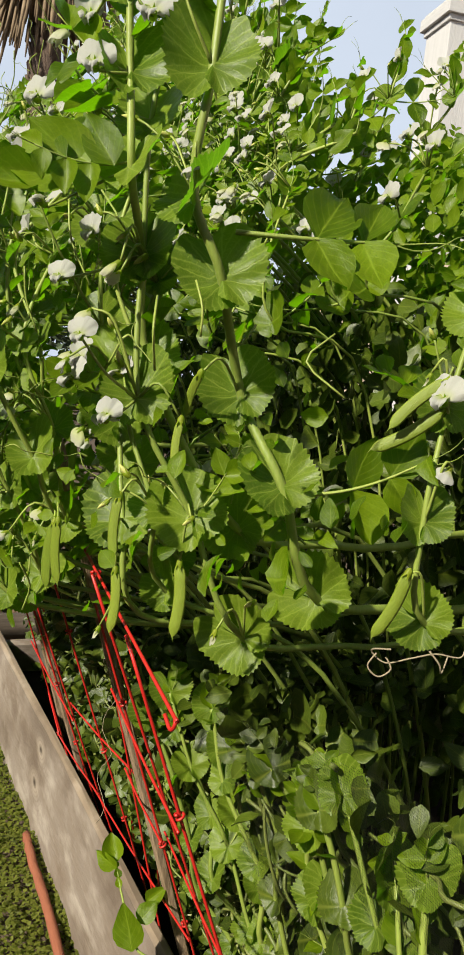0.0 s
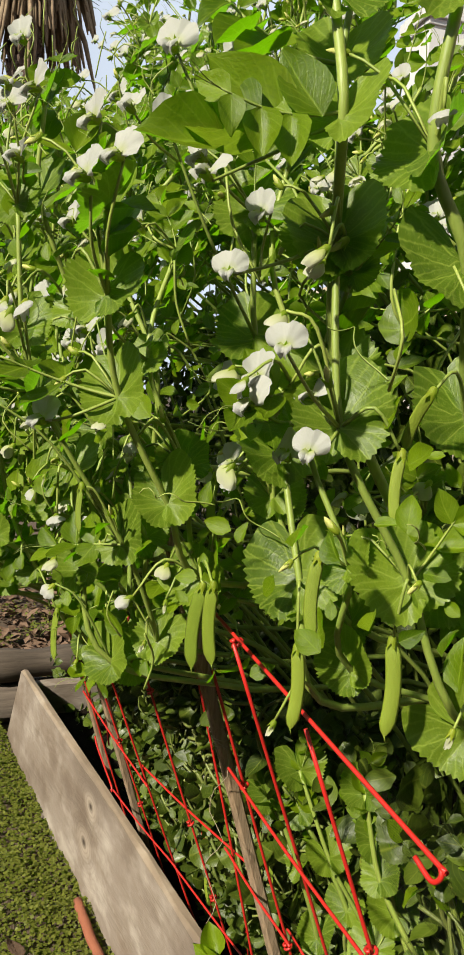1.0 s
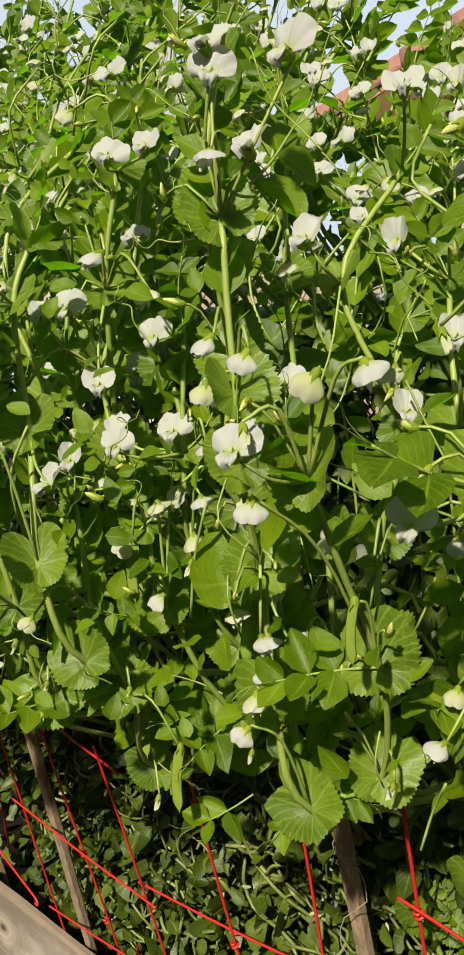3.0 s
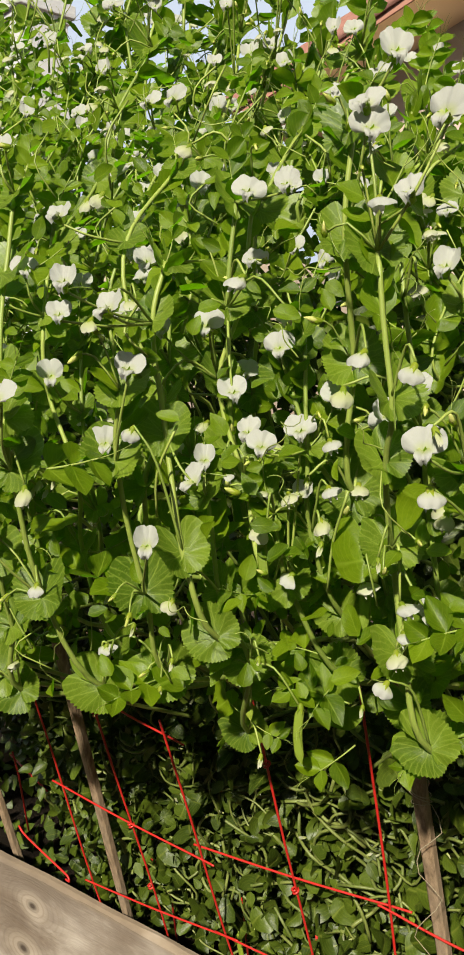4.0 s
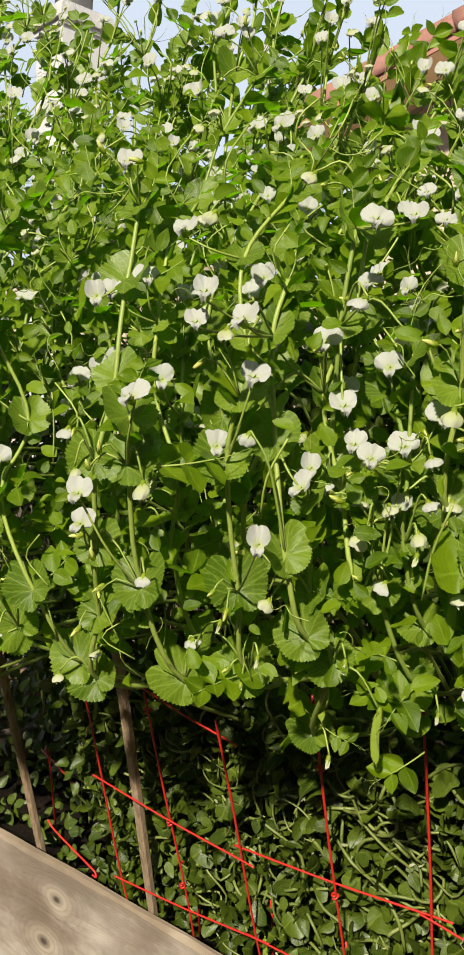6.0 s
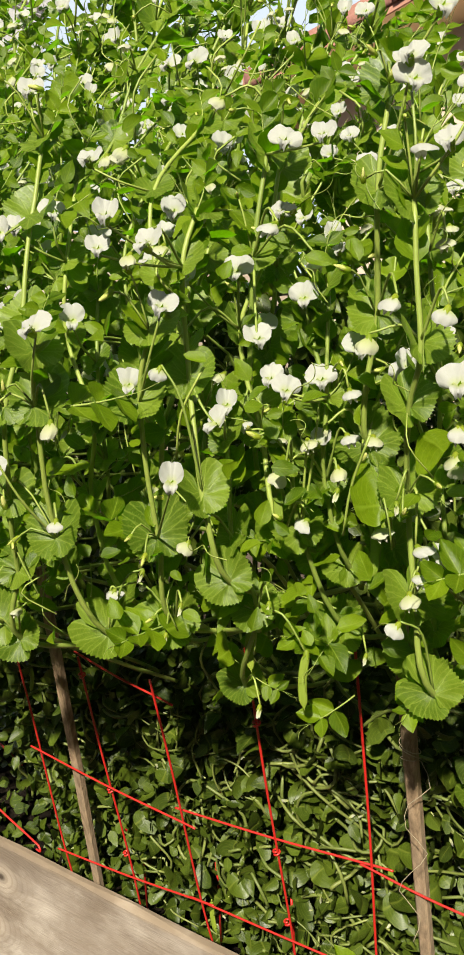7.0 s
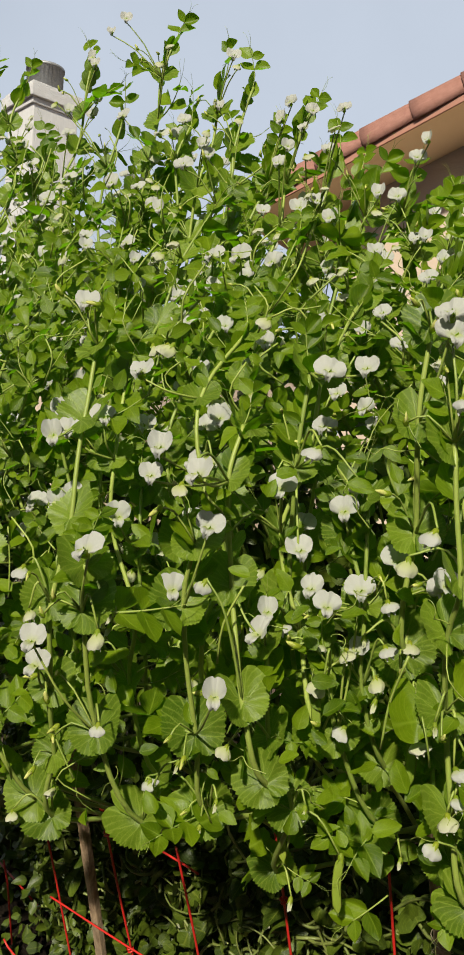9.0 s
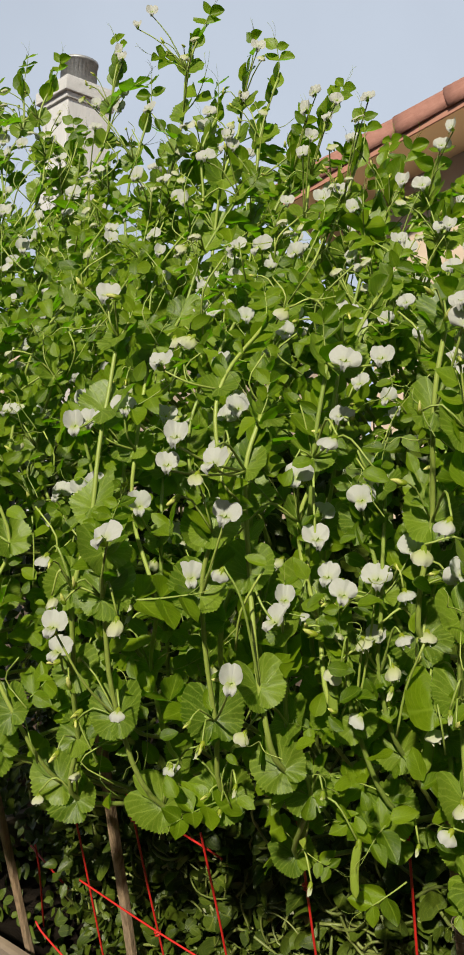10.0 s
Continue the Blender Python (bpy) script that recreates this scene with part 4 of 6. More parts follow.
STIPULES = {s: [stipule_shape(s, 20 + k) for k in range(6)] for s in (-1, 1)}
LOW_STIPULES = {s: [stipule_shape(s, 30 + k, 15, 2, 0.0) for k in range(4)] for s in (-1, 1)}
LEAFLETS = [leaflet_shape(k, wide=0.66 + 0.05 * (k % 4)) for k in range(6)]
LOW_LEAFLETS = [leaflet_shape(40 + k, 7, 3, 0.58 + 0.05 * (k % 3)) for k in range(7)]
FRAMES = [leaf_frame(k) for k in range(6)]
ME_STIPULE = {s: [q.mesh("stipule", [M_STIPULE]) for q in STIPULES[s]] for s in (-1, 1)}
ME_LEAFLET = [q.mesh("leaflet", [M_LEAFLET]) for q in LEAFLETS]
ME_FRAME = [f[0].mesh("leaf", [M_STEM]) for f in FRAMES]
BANNERS = [banner_shape(k, o) for k, o in enumerate((1.0, 0.85, 0.55, 0.95, 0.35, 0.7))]
ME_BANNER = [b.mesh("banner_petal", [M_PETAL]) for b in BANNERS]
WINGS = wing_shape(3)
ME_WING = WINGS.mesh("wing_petals", [M_PETAL])
ME_CALYX = calyx_shape().mesh("calyx", [M_CALYX])
NODDING = [nodding_shape(k) for k in range(7)]
ME_NODDING = [s.mesh("hooded_petals", [M_FADED if k % 3 else M_PETAL]) for k, s in enumerate(NODDING)]
ME_WITHERED = [withered_shape(k).mesh("withered_petals", [M_FADED]) for k in range(3)]
ME_POD = [pod_shape(k, k % 2).mesh("pod", [M_POD]) for k in range(4)]


def whole_leaf(seed):
    """Stalk and leaflets in one mesh, for the vines further in."""
    b = Batch().join(FRAMES[seed % 6][0], None, 1)
    for k, s in enumerate(FRAMES[seed % 6][1]):
        b.join(LEAFLETS[(seed + k) % 6], spot_matrix(s), 0)
    return b.shape()


WHOLE = [whole_leaf(k) for k in range(6)]
ME_WHOLE = [w.mesh("leaf", [M_LEAFLET, M_STEM]) for w in WHOLE]
# the same leaves and stipules in the shade-darkened colours
ME_SHADED_WHOLE = [w.mesh("leaf", [M_SHADED_OLD_LEAF, M_SHADED_OLD_STEM]) for w in WHOLE]
ME_SHADED_STIPULE = {s: [q.mesh("stipule", [M_SHADED_OLD_LEAF]) for q in STIPULES[s]] for s in (-1, 1)}


def blossom_shape(k):
    """Banner, wings and calyx in one mesh."""
    b = Batch().join(BANNERS[k % 6], None, 0).join(WINGS, None, 0).join(calyx_shape(), None, 1)
    return b.shape()


ME_BLOSSOM = [blossom_shape(k).mesh("flower", [M_PETAL, M_CALYX]) for k in range(6)]


def nodbud_shape(k):
    """A hanging blossom and its calyx in one mesh."""
    return Batch().join(NODDING[k], None, 0).join(calyx_shape(), Matrix.Scale(1.1, 4), 1).shape()


def bud_shape(seed):
    """A closed bud: a plump yellow-green calyx with the furled petals just showing."""
    r = random.Random(seed + 200)
    b = Batch().join(calyx_shape(), Matrix.Scale(1.25, 4), 1)
    tip = tube([(0, 0, -0.10), (0, 0.01, 0.06), (0.01, 0.03, 0.24), (0.02, 0.08, 0.40 + r.uniform(0, 0.15)), (0.02, 0.12, 0.50 + r.uniform(0, 0.15))], [0.05, 0.12, 0.13, 0.09, 0.02], 7)
    tip.verts[:, 0] *= r.uniform(0.6, 0.9)
    return b.join(tip, None, 0).shape()


ME_BUD = [bud_shape(k).mesh("bud", [M_BUD, M_CALYX]) for k in range(4)]
ME_NODBUD = [nodbud_shape(k).mesh("flower", [M_FADED, M_CALYX]) for k in range(7)]


def axes(x, y, z, at, size):
    """A matrix from three axes, a place and a size."""
    m = Matrix.Identity(4)
    for c, a in enumerate((x, y, z)):
        for k in range(3):
            m[k][c] = float(a[k]) * size
    m.translation = Vector([float(v) for v in at])
    return m


def unit(v):
    v = np.asarray(v, float)
    return v / (np.linalg.norm(v) + 1e-12)


def facing(normal, up, at, size):
    """A matrix whose z looks along normal and whose y leans towards up."""
    z = unit(normal)
    y = unit(np.asarray(up) - z * (np.asarray(up) @ z))
    return axes(np.cross(y, z), y, z, at, size)


VINES = []


class Vine:
    """One pea plant: a stem through its nodes, clasping stipules, compound leaves, flowers and pods."""

    def __init__(self, nodes, seed, label, detail, radius=0.0026, out=(0.5, -0.85, 0.1), leafy=0.93, group="pea vines in the bed"):
        self.r = random.Random(seed)
        self.nodes = [np.array(n, float) for n in nodes]
        self.base = self.nodes[0]
        self.detail, self.out, self.leafy = detail, unit(out), leafy
        self.ob = tagged(new("pea_plant"), label, "pea plant", group)
        self.ob.location = Vector(self.base)
        path = smooth_path(self.nodes, 5)
        wob = np.array([[noise.noise(Vector((q[2] * 16, seed, 0))), noise.noise(Vector((q[2] * 16, seed, 7))), 0] for q in path]) * 0.0022
        path = path + wob
        radii = np.linspace(radius, radius * 0.62, len(path))
        stem = tube(path - self.base, radii, 7 if detail > 1 else 5)
        self.stem = piece("stem", stem.mesh("stem", [M_STEM]), self.ob)
        self.leaves = Batch() if detail == 0 else None
        # whether the leaves use the copies with shade in their colour
        self.old = group.startswith("older")
        VINES.append(self)

    def tangent(self, i):
        a, b = self.nodes[max(0, i - 1)], self.nodes[min(len(self.nodes) - 1, i + 1)]
        return unit(b - a)

    def put(self, name, me, matrix, parent=None, label=""):
        if parent is None:
            matrix = Matrix.Translation(-Vector(self.base)) @ matrix
        return piece(name, me, parent or self.ob, matrix, label)

    def lay(self, shape, matrix, slot):
        self.leaves.join(shape, Matrix.Translation(-Vector(self.base)) @ matrix, slot)

    def clothe(self, i, size, turn=None):
        """The stipule pair and the leaf at node i."""
        r, p, t = self.r, self.nodes[i], self.tangent(i)
        turn = r.uniform(-50, 50) if turn is None else turn
        o = np.array(Matrix.Rotation(radians(turn), 3, "Z") @ Vector(self.out))
        normal = unit(o + t * r.uniform(0.15, 0.7) + np.array((0, 0, 0.15)))
        open_ = r.uniform(-0.1, 0.35)
        for s in (-1, 1):
            side = np.cross(t, normal)
            n = unit(normal - s * side * open_ * -1.0)
            m = facing(n, t + side * s * r.uniform(-0.1, 0.3), p + normal * 0.002 * s, size * r.uniform(0.88, 1.12))
            if self.detail:
                self.put("stipule", r.choice((ME_SHADED_STIPULE if self.old else ME_STIPULE)[s]), m)
            else:
                self.lay(r.choice(LOW_STIPULES[s]), m, 0)
        # the leaf leaves sideways and up, opposite to the pair's face
        if r.random() < self.leafy:
            d = unit(np.cross(t, o) * r.choice((-1, 1)) * r.uniform(0.5, 1.2) + o * r.uniform(-1.0, 0.25) + t * r.uniform(0.0, 0.8))
            length = size * r.uniform(1.9, 2.9) * (0.70 if p[2] < 0.86 else 0.95)
            k = r.randrange(6)
            face = unit(o * 0.7 + np.array((0, 0, 0.9)) + np.array([r.uniform(-0.4, 0.4) for _ in range(3)]))
            y = unit(d)
            z = unit(face - y * (face @ y))
            m = axes(np.cross(y, z), y, z, p, length)
            self.leaf(k, m)

    def leaf(self, k, m):
        if self.detail > 1:
            leaf = self.put("leaf", ME_FRAME[k], m)
            for j, s in enumerate(FRAMES[k][1]):
                self.put("leaflet", ME_LEAFLET[(k + j) % 6], spot_matrix(s), leaf)
        elif self.detail == 1:
            self.put("leaf", (ME_SHADED_WHOLE if self.old else ME_WHOLE)[k], m)
        else:
            self.lay(FRAMES[k][0], m, 1)
            for j, s in enumerate(FRAMES[k][1]):
                self.lay(LOW_LEAFLETS[(k + j) % 7], m @ spot_matrix(s), 0)

    def stalk(self, start, end, parent_name, sag=0.0):
        mid = (np.array(start) + end) / 2 + np.array((0, 0, sag)) + self.out * 0.008
        line = smooth_path([start, mid, end], 4)
        s = tube(line - self.base, np.linspace(0.0011, 0.0008, len(line)), 5)
        return piece(parent_name, s.mesh("flower_stalk", [M_STEM]), self.ob)

    def bloom(self, i, at, kind="open", size=0.023, look_at=None, light=False):
        """A flower on its stalk from node i to the place at."""
        r, at = self.r, np.array(at, float)
        face = unit(np.array((0.4, -0.9, 0.15)) + np.array([r.uniform(-0.5, 0.5), r.uniform(-0.2, 0.2), r.uniform(-0.2, 0.4)])) if look_at is None else unit(look_at)
        up = np.array((r.uniform(-0.25, 0.25), 0, 1.0))
        if self.detail == 0 or light:
            m = facing(face, up, at, size)
            line = smooth_path([self.nodes[i], (self.nodes[i] + at) / 2 + np.array((0, 0, 0.008)), at - face * size * 0.15], 2)
            twig = tube(line, np.linspace(0.0011, 0.0008, len(line)), 4)
            if self.detail:
                twig.verts = twig.verts - self.base
                piece("flower_stalk", twig.mesh("flower_stalk", [M_STEM]), self.ob)
            else:
                self.lay(twig, Matrix.Identity(4), 1)
            return self.put("flower", ME_BLOSSOM[r.randrange(6)] if kind == "open" else ME_NODBUD[r.randrange(7)], m if kind == "open" else facing(unit(face * r.uniform(0.3, 1.2) + np.array((r.uniform(-0.7, 0.7), 0, -0.9))), face, at, size * 0.8))
        if kind == "open":
            back = at - face * size * 0.16
            st = self.stalk(self.nodes[i], back, "flower", -0.004)
            m = Matrix.Translation(-Vector(self.base)) @ facing(face, up, at, size)
            piece("banner_petal", r.choice(ME_BANNER), st, m, "white upright petal")
            piece("wing_petals", ME_WING, st, m)
            piece("calyx", ME_CALYX, st, m, "green calyx")
        else:
            down = unit(face * r.uniform(0.3, 1.1) + np.array((r.uniform(-0.7, 0.7), 0, -1.0 if kind == "nod" else -1.6)))
            st = self.stalk(self.nodes[i], at - down * size * 0.14, "flower", 0.018)
            m = Matrix.Translation(-Vector(self.base)) @ facing(down, face, at, size * 0.8)
            me = r.choice(ME_NODDING) if kind == "nod" else r.choice(ME_WITHERED)
            piece(me.name.split(".")[0], me, st, m, "half-closed creamy white petals" if kind == "nod" else "spent limp petals")
            piece("calyx", ME_CALYX, st, m @ Matrix.Scale(1.05, 4), "yellow-green calyx")

    def buds(self, i, count=2):
        """A few closed buds on short stalks beside node i."""
        r = self.r
        for k in range(count):
            at = self.nodes[i] + np.array((r.uniform(-0.03, 0.03), -r.uniform(0.008, 0.035), r.uniform(-0.01, 0.045)))
            d = unit((r.uniform(-0.8, 0.8), -0.6, r.uniform(-1.0, 0.9)))
            line = smooth_path([self.nodes[i], (self.nodes[i] + at) / 2 + np.array((0, -0.004, 0.010)), at], 2)
            twig = tube(line, 0.0008, 4)
            m = facing(d, (0.1, -0.3, 1.0), at, r.uniform(0.011, 0.016))
            if self.detail:
                twig.verts = twig.verts - self.base
                st = piece("bud_stalk", twig.mesh("bud_stalk", [M_STEM]), self.ob)
                piece("bud", r.choice(ME_BUD), st, Matrix.Translation(-Vector(self.base)) @ m, "closed yellow-green bud")
            else:
                self.lay(twig, Matrix.Identity(4), 1)
                self.put("bud", r.choice(ME_BUD), m, None, "closed yellow-green bud")

    def pod(self, i, at, length=0.06, tilt=(0, 0, 0), face=None):
        """A pod that hangs from the place at."""
        r, at = self.r, np.array(at, float)
        down = unit(np.array((0, 0, -1.0)) + np.array(tilt))
        st = self.stalk(self.nodes[i], at, "pod_stalk", 0.015)
        m = Matrix.Translation(-Vector(self.base))
        piece("pod", r.choice(ME_POD), st, m @ facing(down, np.array(self.out if face is None else face), at, length), "flat green pod")
        piece("calyx", ME_CALYX, st, m @ facing(down, self.out, at, 0.02), "yellow-green calyx")

    def tip(self, size=0.016):
        """The growing tip: folded young leaves and buds."""
        r, p, t = self.r, self.nodes[-1], self.tangent(len(self.nodes) - 1)
        for k in range(4):
            o = unit(self.out + np.array([r.uniform(-1.2, 1.2), r.uniform(-1, 1), 0.3]))
            m = facing(unit(o * 0.8 + np.array((0, 0, 0.4))), unit(t + o * r.uniform(0.1, 0.8)), p - t * 0.012 * k, size * r.uniform(0.8, 1.3) * 1.5)
            if self.detail:
                self.put("young_leaf", r.choice(ME_LEAFLET), m)
            else:
                self.lay(LOW_LEAFLETS[k % 4], m, 0)
        k = r.randrange(6)
        d = unit(t + self.out * r.uniform(-0.2, 0.5) + np.array((r.uniform(-0.5, 0.5), 0, 0)))
        self.leaf(k, facing(unit(self.out + np.array((r.uniform(-0.8, 0.8), 0, 0.2))), d, p, size * 2.2))

    def finish(self):
        if self.leaves is not None and self.leaves.count:
            me = self.leaves.mesh("foliage", [M_LEAFLET, M_STEM])
            tagged(piece("foliage", me, self.ob), kind="stuff")


def dress(v, first, sizes, turns=()):
    """Leaves on every node from the given one up."""
    last = len(v.nodes) - 1
    for i in range(first, last + 1):
        s = sizes[0] + (sizes[1] - sizes[0]) * (i - first) / max(1, last - first)
        v.clothe(i, s, turns[i - first] if i - first < len(turns) else None)


# ---- the vines along the front, one by one ----
TALL = "tall green pea vine with white flowers leaning over the trellis"
PODDED = "pea vine with white flowers and flat green pods above the trellis"


def outward(x):
    """Which way the leaves turn their faces along the bed: towards the path and its open end."""
    s = float(np.interp(x, (-0.2, 0.6, 0.8, 1.0), (0.42, 0.55, 0.66, 0.85)))
    return (s, -math.sqrt(1 - s * s), 0.12)


def front_vine(nodes, seed, sizes=(0.034, 0.030), blooms=(), pods=(), label=TALL, turns=(), tip=True, radius=0.0027, root=None, leafy=0.4, bare=0):
    """nodes: from the trellis upward. A bare lower stem runs down into the bed behind the rods."""
    x, y, z = nodes[0]
    root = root or (x - 0.02, 0.08)
    low = [(root[0], 0.20, 0.15), (x - 0.01, 0.14, z - 0.09), (x, y + 0.12, z - 0.03)]
    if x > 0.84:
        low = [(root[0] - 0.05, 0.34, 0.15), (x - 0.06, y + 0.36, z - 0.06), (x - 0.02, y + 0.12, z - 0.015)]
    v = Vine(low + list(nodes), seed, label, 2, radius, outward(x), leafy)
    dress(v, 3 + bare, sizes, turns)
    for i, at, *kind in blooms:
        v.bloom(i + 3, at, *kind)
    for i, at, *more in pods:
        v.pod(i + 3, at, *more)
    for i in range(4, len(v.nodes)):
        if v.r.random() < 0.3:
            v.buds(i)
    if tip:
        v.tip()
    v.finish()
    return v


front_vine([(0.615, -0.300, 0.760), (0.615, -0.334, 0.825), (0.597, -0.330, 0.904), (0.598, -0.342, 0.979), (0.600, -0.330, 1.020)], 1, (0.027, 0.020),
           [(3, (0.603, -0.421, 0.995)), (3, (0.592, -0.416, 0.978), "open", 0.018), (3, (0.613, -0.410, 0.976), "nod", 0.018), (3, (0.622, -0.404, 0.980)), (2, (0.625, -0.334, 0.872)), (1, (0.600, -0.365, 0.910), "nod", 0.02)], turns=(0, 20, -5, -20))
front_vine([(0.595, -0.21, 0.79), (0.603, -0.262, 0.883), (0.621, -0.292, 0.991), (0.628, -0.290, 1.062)], 2, (0.030, 0.022),
           [(3, (0.664, -0.324, 1.054)), (3, (0.690, -0.318, 1.056), "open", 0.019), (2, (0.660, -0.325, 1.005), "nod", 0.025), (2, (0.684, -0.311, 0.984), "nod", 0.024), (1, (0.615, -0.29, 0.875), "nod", 0.02), (2, (0.64, -0.31, 0.93))], turns=(10, 0, 15))
front_vine([(0.542, -0.272, 0.712), (0.559, -0.316, 0.787), (0.572, -0.353, 0.887), (0.590, -0.365, 0.935)], 3, (0.031, 0.024),
           [(2, (0.613, -0.381, 0.945)), (1, (0.621, -0.375, 0.835)), (0, (0.57, -0.30, 0.735), "limp", 0.018), (0, (0.50, -0.30, 0.735), "nod", 0.018)], turns=(10, 5, -10))
front_vine([(0.500, -0.305, 0.701), (0.502, -0.363, 0.785), (0.521, -0.402, 0.882), (0.540, -0.42, 0.918)], 4, (0.031, 0.025),
           [(2, (0.561, -0.440, 0.928)), (1, (0.497, -0.426, 0.858)), (2, (0.545, -0.41, 0.872), "nod", 0.022), (0, (0.515, -0.315, 0.74), "nod", 0.018), (0, (0.53, -0.30, 0.755), "limp", 0.02)], turns=(5, 0, -10))
front_vine([(0.394, -0.305, 0.677), (0.425, -0.335, 0.745), (0.449, -0.364, 0.809), (0.468, -0.385, 0.880), (0.475, -0.375, 0.945), (0.470, -0.365, 1.020), (0.467, -0.350, 1.080)], 5, (0.028, 0.023),
           [(2, (0.46, -0.39, 0.83)), (0, (0.41, -0.32, 0.71), "nod", 0.018), (6, (0.464, -0.362, 1.109)), (5, (0.455, -0.380, 1.005)), (3, (0.44, -0.39, 0.905), "nod")], turns=(0, -15, 0))
spray = front_vine([(0.660, -0.205, 0.715), (0.652, -0.265, 0.796), (0.655, -0.285, 0.850)], 6, (0.029, 0.018),
           [(1, (0.674, -0.281, 0.904), "open", 0.023), (2, (0.657, -0.30, 0.842), "nod", 0.022), (1, (0.67, -0.29, 0.865), "nod", 0.02)], turns=(25, 0))
spray.leaf(3, facing((0.45, -0.85, 0.5), (-0.85, -0.25, 0.25), (0.672, -0.215, 0.700), 0.046))
spray.leaf(1, facing((0.45, -0.85, 0.6), (-0.75, -0.45, 0.45), (0.662, -0.225, 0.735), 0.040))
spray.leaf(5, facing((0.5, -0.85, 0.4), (-0.5, -0.35, -0.55), (0.668, -0.20, 0.662), 0.040))
sprout = front_vine([(0.557, -0.193, 0.644), (0.616, -0.265, 0.732), (0.610, -0.290, 0.790), (0.615, -0.310, 0.862)], 7, (0.027, 0.020),
           [(3, (0.618, -0.315, 0.885), "open", 0.021), (2, (0.600, -0.33, 0.79), "nod", 0.019), (1, (0.64, -0.285, 0.745), "limp", 0.02)],
           [(1, (0.585, -0.225, 0.715), 0.045), (1, (0.655, -0.255, 0.705), 0.042)], turns=(0, 0))
front_vine([(0.715, -0.200, 0.700), (0.700, -0.210, 0.785), (0.684, -0.215, 0.835), (0.670, -0.260, 0.890), (0.655, -0.27, 0.945)], 8, (0.026, 0.021),
           [(1, (0.716, -0.270, 0.807), "nod", 0.022), (3, (0.690, -0.27, 0.90), "nod", 0.022), (4, (0.66, -0.285, 0.96), "open", 0.021), (2, (0.729, -0.250, 0.821), "nod", 0.021)],
           [(2, (0.70, -0.245, 0.815), 0.05)], label=PODDED, leafy=0.1)
front_vine([(0.748, -0.235, 0.690), (0.742, -0.262, 0.760), (0.738, -0.272, 0.832), (0.748, -0.300, 0.890), (0.762, -0.318, 0.928), (0.757, -0.325, 1.01)], 9, (0.028, 0.022),
           [(1, (0.748, -0.284, 0.769), "nod", 0.022), (2, (0.764, -0.268, 0.790), "open", 0.021), (0, (0.740, -0.282, 0.747), "nod", 0.022), (5, (0.757, -0.334, 1.072)), (2, (0.753, -0.286, 0.801), "nod", 0.022), (1, (0.754, -0.286, 0.783), "nod", 0.020),
            (4, (0.785, -0.335, 0.945), "nod", 0.023), (5, (0.798, -0.326, 1.074), "open", 0.024), (5, (0.769, -0.345, 1.034), "nod", 0.022)], label=PODDED, leafy=0.0)
front_vine([(0.690, -0.24, 0.86), (0.708, -0.270, 0.950), (0.722, -0.303, 1.024), (0.728, -0.305, 1.085)], 10, (0.032, 0.024),
           [(2, (0.755, -0.335, 1.085)), (3, (0.77, -0.33, 1.11)), (2, (0.78, -0.33, 1.035)), (1, (0.745, -0.32, 0.955), "nod", 0.023)], turns=(0, 10, 0))
arch = front_vine([(0.850, -0.213, 0.777), (0.874, -0.249, 0.829), (0.884, -0.287, 0.890), (0.902, -0.303, 0.943), (0.915, -0.310, 0.985)], 11, (0.027, 0.026),
           [(3, (0.935, -0.328, 0.995), "open", 0.023), (3, (0.895, -0.314, 1.034), "open", 0.0225), (2, (0.868, -0.326, 0.874), "open", 0.022), (3, (0.945, -0.315, 1.005), "open", 0.022), (0, (0.848, -0.26, 0.765), "nod", 0.02)],
           [(0, (0.905, -0.236, 0.785), 0.052, (-0.15, 0, 0)), (0, (0.924, -0.238, 0.790), 0.048, (-0.1, 0.1, 0))], label=PODDED, turns=(0, 15, 0, 0))
drape = front_vine([(0.737, -0.213, 0.685), (0.781, -0.213, 0.714), (0.803, -0.252, 0.790), (0.809, -0.318, 0.888)], 12, (0.028, 0.024),
           [(3, (0.804, -0.360, 0.900), "open", 0.023), (3, (0.852, -0.336, 0.939), "nod", 0.025), (2, (0.80, -0.345, 0.88), "nod", 0.024), (3, (0.83, -0.34, 0.935), "nod", 0.024), (1, (0.80, -0.23, 0.72), "limp", 0.018)],
           [(2, (0.812, -0.285, 0.83), 0.03)], turns=(10, 0, 0), label=PODDED, leafy=0.1)
front_vine([(0.955, -0.180, 0.730), (0.951, -0.199, 0.798), (0.922, -0.200, 0.866), (0.905, -0.215, 0.93), (0.90, -0.22, 1.0)], 13, (0.033, 0.027),
           [(2, (0.972, -0.245, 0.905), "open", 0.0225), (2, (0.93, -0.24, 0.91), "nod", 0.024), (4, (0.915, -0.26, 1.02), "open", 0.0225), (4, (0.898, -0.274, 1.079), "open", 0.025, (0.7, -0.65, 0.2)), (3, (0.925, -0.285, 1.03), "open", 0.023, (0.7, -0.65, 0.2)), (0, (0.955, -0.21, 0.72), "limp", 0.018)],
           [(1, (0.965, -0.205, 0.765), 0.045)], turns=(0, 10, 20, 0), label=PODDED, bare=1)
